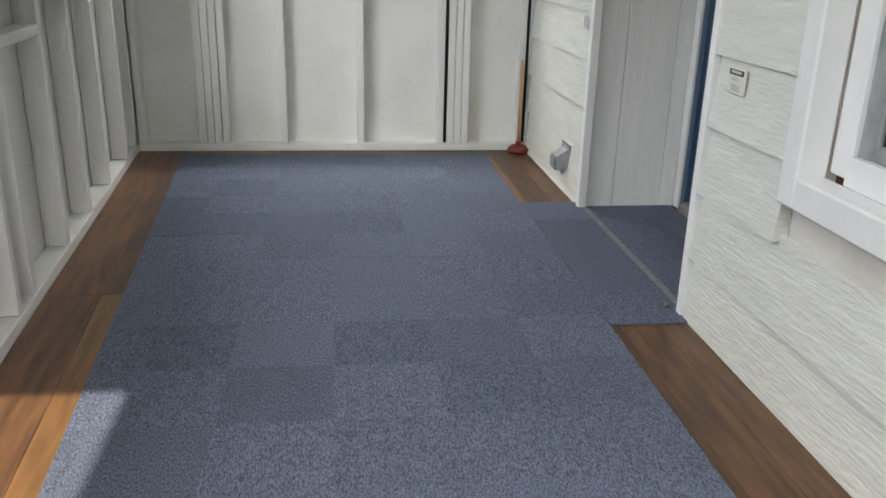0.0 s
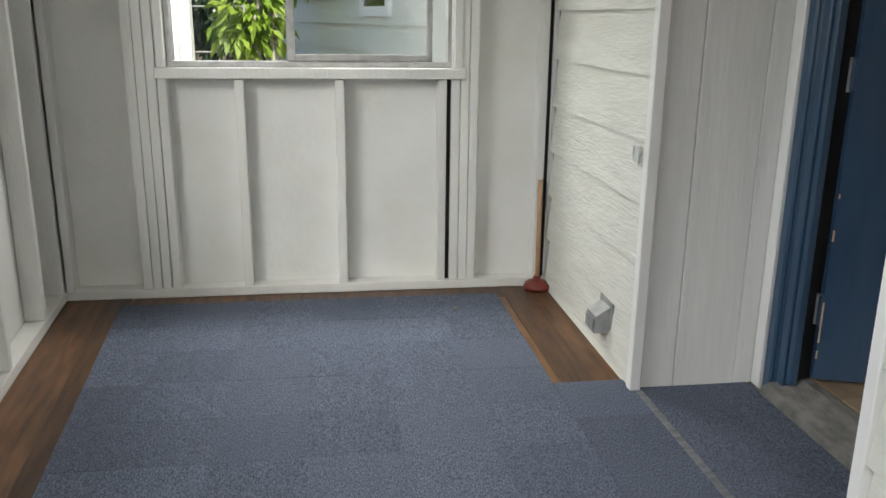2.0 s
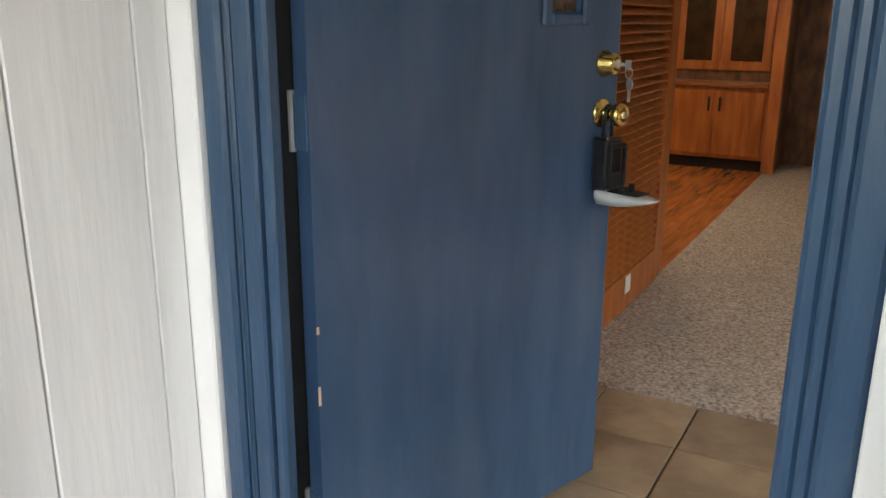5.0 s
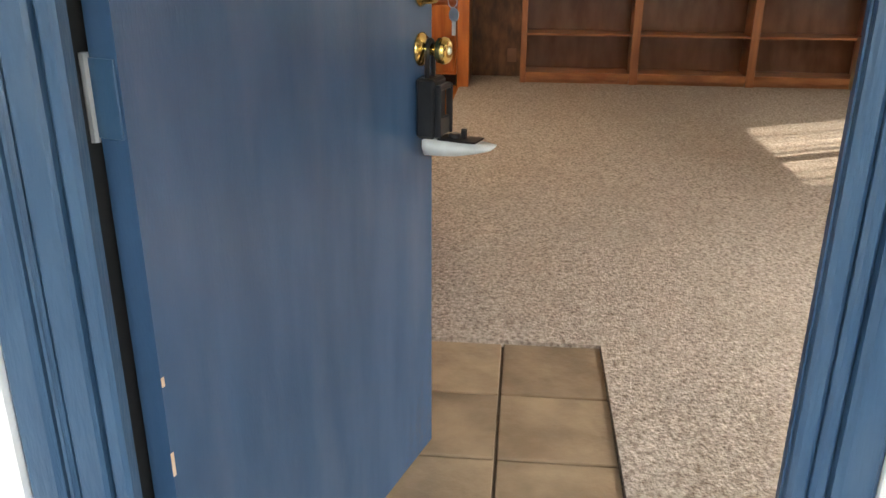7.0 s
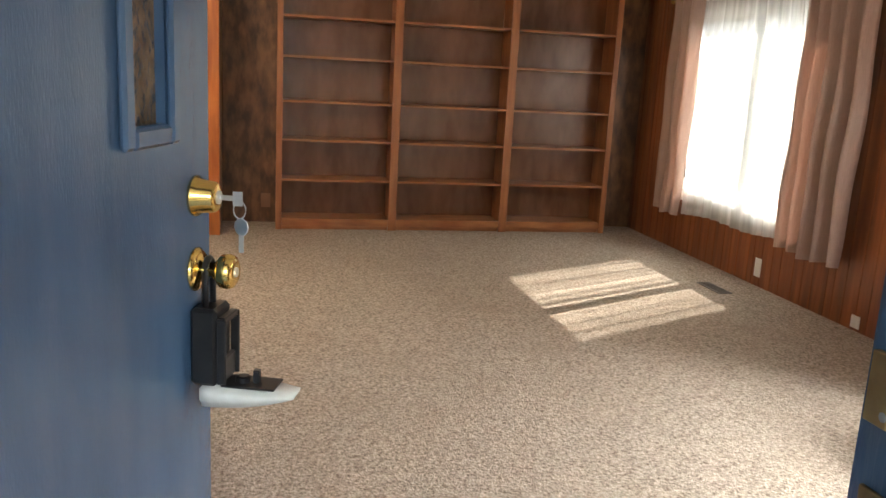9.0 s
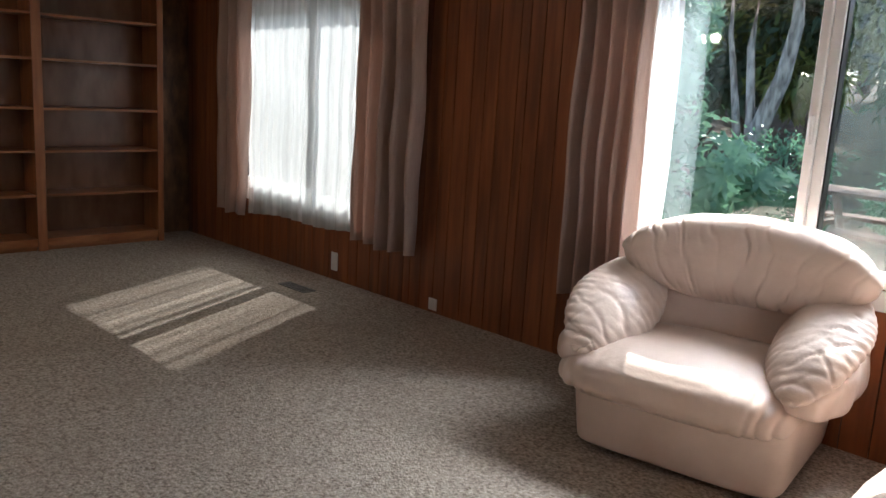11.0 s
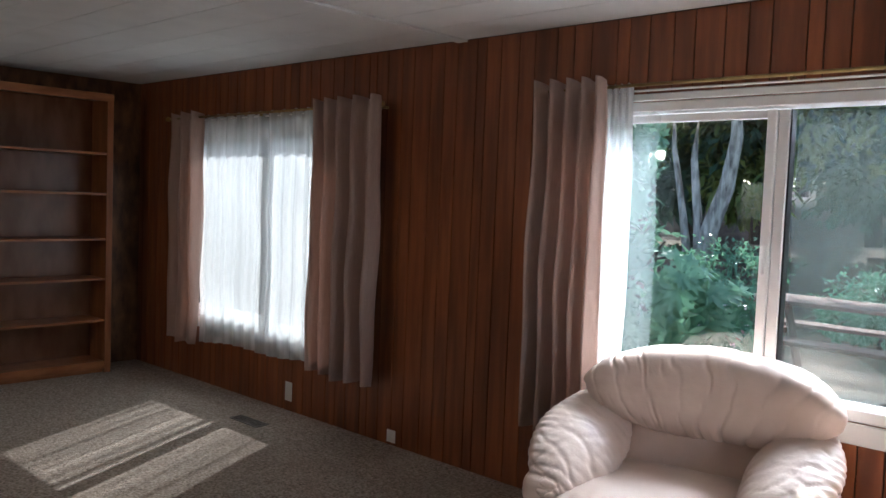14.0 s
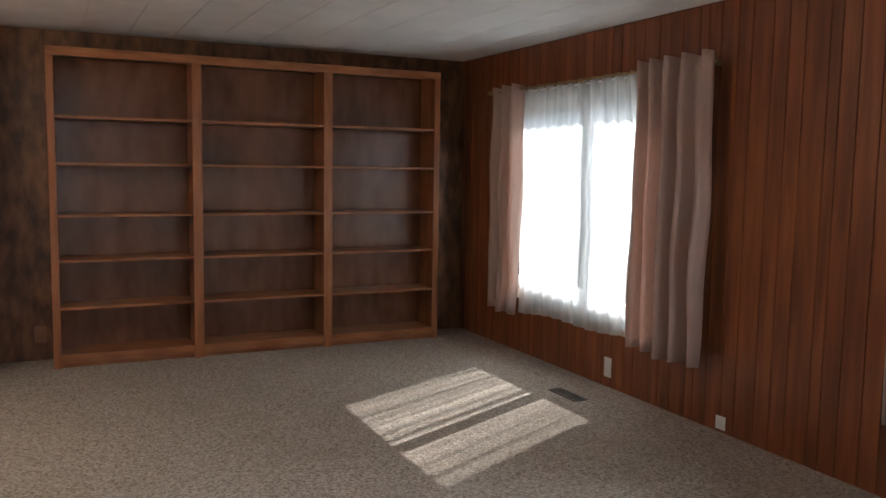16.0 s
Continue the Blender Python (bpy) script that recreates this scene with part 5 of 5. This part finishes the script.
part("wall", boxes((-5.5, -2.25, 4.2, 4.35, -0.1, 3.0), bevel=0.01), WHITE_B, sh)
part("corner_trim", boxes((-2.249, -2.16, 4.18, 4.36, -0.1, 3.0), bevel=0.006), TRIM, sh)
fe = thing("wire_fence", "thin grey wire fence with posts", "fence")
for k in range(5):
    part("post", tube(bmesh.new(), [(-3 + k * 0.9, 8.2, -0.1), (-3 + k * 0.9, 8.2, 1.5)], 0.025, 8), STEEL, fe)
for z in (0.3, 0.9, 1.45):
    part("wire", tube(bmesh.new(), [(-3.0, 8.2, z), (0.6, 8.2, z)], 0.01, 6), STEEL, fe)
t = thing("shrub", "bright yellow-green climbing shrub", "bush")
part("stem", tube(bmesh.new(), [(-1.75, 6.0, -0.1), (-1.8, 6.0, 1.2), (-1.6, 6.1, 2.4)], [0.06, 0.05, 0.02], 8), BARK, t)
part("foliage", leaves(leaves(leaves(bmesh.new(), (-1.85, 5.9, 1.5), (0.45, 0.4, 0.8), 500, 0.15, random.Random(4)), (-1.4, 6.2, 2.0), (0.6, 0.5, 0.6), 400, 0.15, random.Random(6)), (-1.95, 5.8, 2.2), (0.5, 0.5, 0.5), 300, 0.15, random.Random(9)), LEAF_B, t)
part("branch", tube(bmesh.new(), [(-1.6, 5.95, -0.1), (-1.62, 5.95, 2.6)], 0.05, 8), BARK, t)
for k in range(7):
    x, y = -6 + k * 1.6, 11 + (k * 7 % 4)
    t = thing("shrub", "dark green hedge shrub beyond the fence", "bush", "hedge beyond the fence")
    part("stem", tube(bmesh.new(), [(x, y, -0.1), (x, y, 1.8)], [0.1, 0.04], 7), BARK_D, t)
    part("foliage", leaves(bmesh.new(), (x, y, 1.9), (1.4, 1.2, 1.9), 2200, 0.2, random.Random(50 + k)), LEAF_D, t)

# ---- floors, piece by piece ----
porch = tagged(new("floor_porch"), "porch floor of brown planks with blue carpet tiles", "floor", kind="structure")


def plank_edge(y):
    return -2.118 + SLANT * (1.19 - y)


M_SL = Matrix.Rotation(math.atan(SLANT), 4, "Z")
rnd = random.Random(12)
# left border: two rows of planks that follow the outer wall
for c, (a, b) in enumerate(((0.0, 0.19), (0.191, 0.30))):
    prev = 0.0
    for L in ([2.28, 1.22, 1.22, 0.8] if c == 0 else [2.28, 1.22, 1.22, 0.5]):
        # near planks of the inner row have sunlight painted into their colour
        m_ = PLANK_W if c == 1 and prev < -2 else PLANK
        o = part("plank", boxes((a, b, prev - L + 0.001, prev, -0.02, 0.0), bevel=0.0012), m_, porch)
        o.matrix_basis = Matrix.Translation((-2.39, YF, 0)) @ M_SL
        prev -= L
for k in range(3):
    part("plank", boxes((-2.08 + k * 0.7, -1.382 + k * 0.7, 1.12, YF, -0.02, -0.0005), bevel=0.0012), PLANK, porch)
for x0, x1, m_ in ((-0.45, -0.262, PLANK_W), (-0.261, -0.13, PLANK), (-0.129, -0.001, PLANK)):
    for y0, y1 in ((0.06, 1.119 if x0 < -0.4 else YF - 0.001), (-2.6, -1.2), (-4.0, -2.601)):
        part("plank", boxes((x0, x1, y0, y1, -0.02, 0.0 if m_ is PLANK else -0.001), bevel=0.0012), m_ if y0 > 0 else PLANK, porch)
# carpet tiles, a foot square, with fine seams
T = 0.3048
xs = [-0.300 - T * k for k in range(0, 8)]
for i in range(8):
    for j in range(17):
        y1 = 1.155 - T * j
        y0 = y1 - T
        x1, x0 = xs[i] + 0.002, xs[i] - T
        la, lb = plank_edge(y0), plank_edge(y1)
        if x1 < max(la, lb) + 0.01 or y0 < -4.05:
            continue
        h = 0.0055 + rnd.uniform(0, 0.0012)
        bm = bmesh.new()
        g = 0.0007
        q = [(max(x0, la) + g, y0 + g), (x1 - g, y0 + g), (x1 - g, y1 - g), (max(x0, lb) + g, y1 - g)]
        lo, hi = [bm.verts.new((x, y, 0.0004)) for x, y in q], [bm.verts.new((x, y, h)) for x, y in q]
        bm.faces.new(hi), bm.faces.new(lo[::-1])
        for k in range(4):
            bm.faces.new((lo[k], lo[(k + 1) % 4], hi[(k + 1) % 4], hi[k]))
        part("carpet_tile", bm, CARPET, porch)
# carpet in front of the door and inside the recess
for x0, x1 in ((-0.297, -0.002), (0.0, 0.295), (0.2955, 0.444)):
    for j in range(5):
        y1 = 0.076 - j * 0.288
        y0 = y1 - 0.287
        if x0 >= 0:
            y0, y1 = max(y0, -1.257), min(y1, 0.0)
        part("carpet_tile", boxes((x0, x1, y0, y1, 0.0004, 0.0075 + rnd.uniform(0, 0.001))), CARPET, porch)

# inner floors
inner = structure("floor", boxes((0.641, XE, YS, 3.5, -0.06, ZI - 0.012), (0.593, 0.6405, -1.06, -0.17, -0.06, ZI - 0.012), (0.2, 0.641, YS, -1.36, -0.06, ZI - 0.012)), GROUT, "dark mortar bed under tiles and carpet", "floor")
TS = 0.318
for i in range(5):
    for j in range(4):
        x1 = 2.02 - TS * i
        x0 = max(x1 - TS + 0.008, 0.594)
        y0 = -0.985 + TS * j
        y1 = min(y0 + TS - 0.008, YC - 0.002)
        if x1 - x0 > 0.02 and y1 - y0 > 0.02:
            part("tile", boxes((x0, x1, y0, y1, ZI - 0.011, ZI + rnd.uniform(0, 0.0012)), bevel=0.0025), TILE, inner)
bm = bmesh.new()
E_ = [(0.645, YS + 0.002), (XE - 0.002, YS + 0.002), (XE - 0.002, -0.16), (3.48, -0.16), (2.022, -0.16), (2.022, -0.988), (0.645, -0.988)]
top = [bm.verts.new((x, y, ZI + 0.012)) for x, y in E_]
bot = [bm.verts.new((x, y, ZI - 0.0118)) for x, y in E_]
bm.faces.new(top), bm.faces.new(bot[::-1])
for k in range(len(E_)):
    bm.faces.new((top[k], bot[k], bot[(k + 1) % len(E_)], top[(k + 1) % len(E_)]))
rug = structure("carpet_room", bm, SHAG, "beige speckled pile carpet", "carpet")
hard = tagged(new("floor_kitchen"), "glossy orange hardwood kitchen floor", "floor", kind="structure")
for j in range(46):
    y0 = -0.158 + j * 0.083
    if y0 > 3.4:
        break
    x = 3.485
    while x < 7.2 and y0 + 0.083 < 3.49:
        L = min(rnd.uniform(0.5, 1.3), 7.21 - x)
        part("floor_board", boxes((x, x + L - 0.001, y0, y0 + 0.0822, ZI - 0.011, ZI - 0.001)), HARDWOOD, hard)
        x += L
        if L < 0.02:
            break

# wall planks with dark grooves, cut round the windows
x = 0.2
widths = [0.098, 0.1, 0.135, 0.098, 0.12, 0.1, 0.065, 0.14]
k = 0
while x < XE - 0.02:
    w = min(widths[k % 8], XE - x - 0.003)
    spans = [(ZI - 0.01, ZC - 0.003)]
    for wx0, wx1, wz0, wz1 in (W1, W2):
        if x + w > wx0 - 0.003 and x < wx1 + 0.003:
            spans = [(ZI - 0.01, wz0 - 0.001), (wz1 + 0.001, ZC - 0.003)]
            if x < wx0 - 0.003 or x + w > wx1 + 0.003:
                a, b = (x, wx0 - 0.003) if x < wx0 - 0.003 else (wx1 + 0.003, x + w)
                if b - a > 0.012:
                    part("plank", boxes((a, b - 0.003, YS - 0.0115, YS - 0.0004, wz0, wz1)), BOARD, south)
    for z0, z1 in spans:
        part("plank", boxes((x, x + w - 0.005, YS - 0.0115, YS, z0, z1), bevel=0.0015), BOARD, south)
    x += w
    k += 1
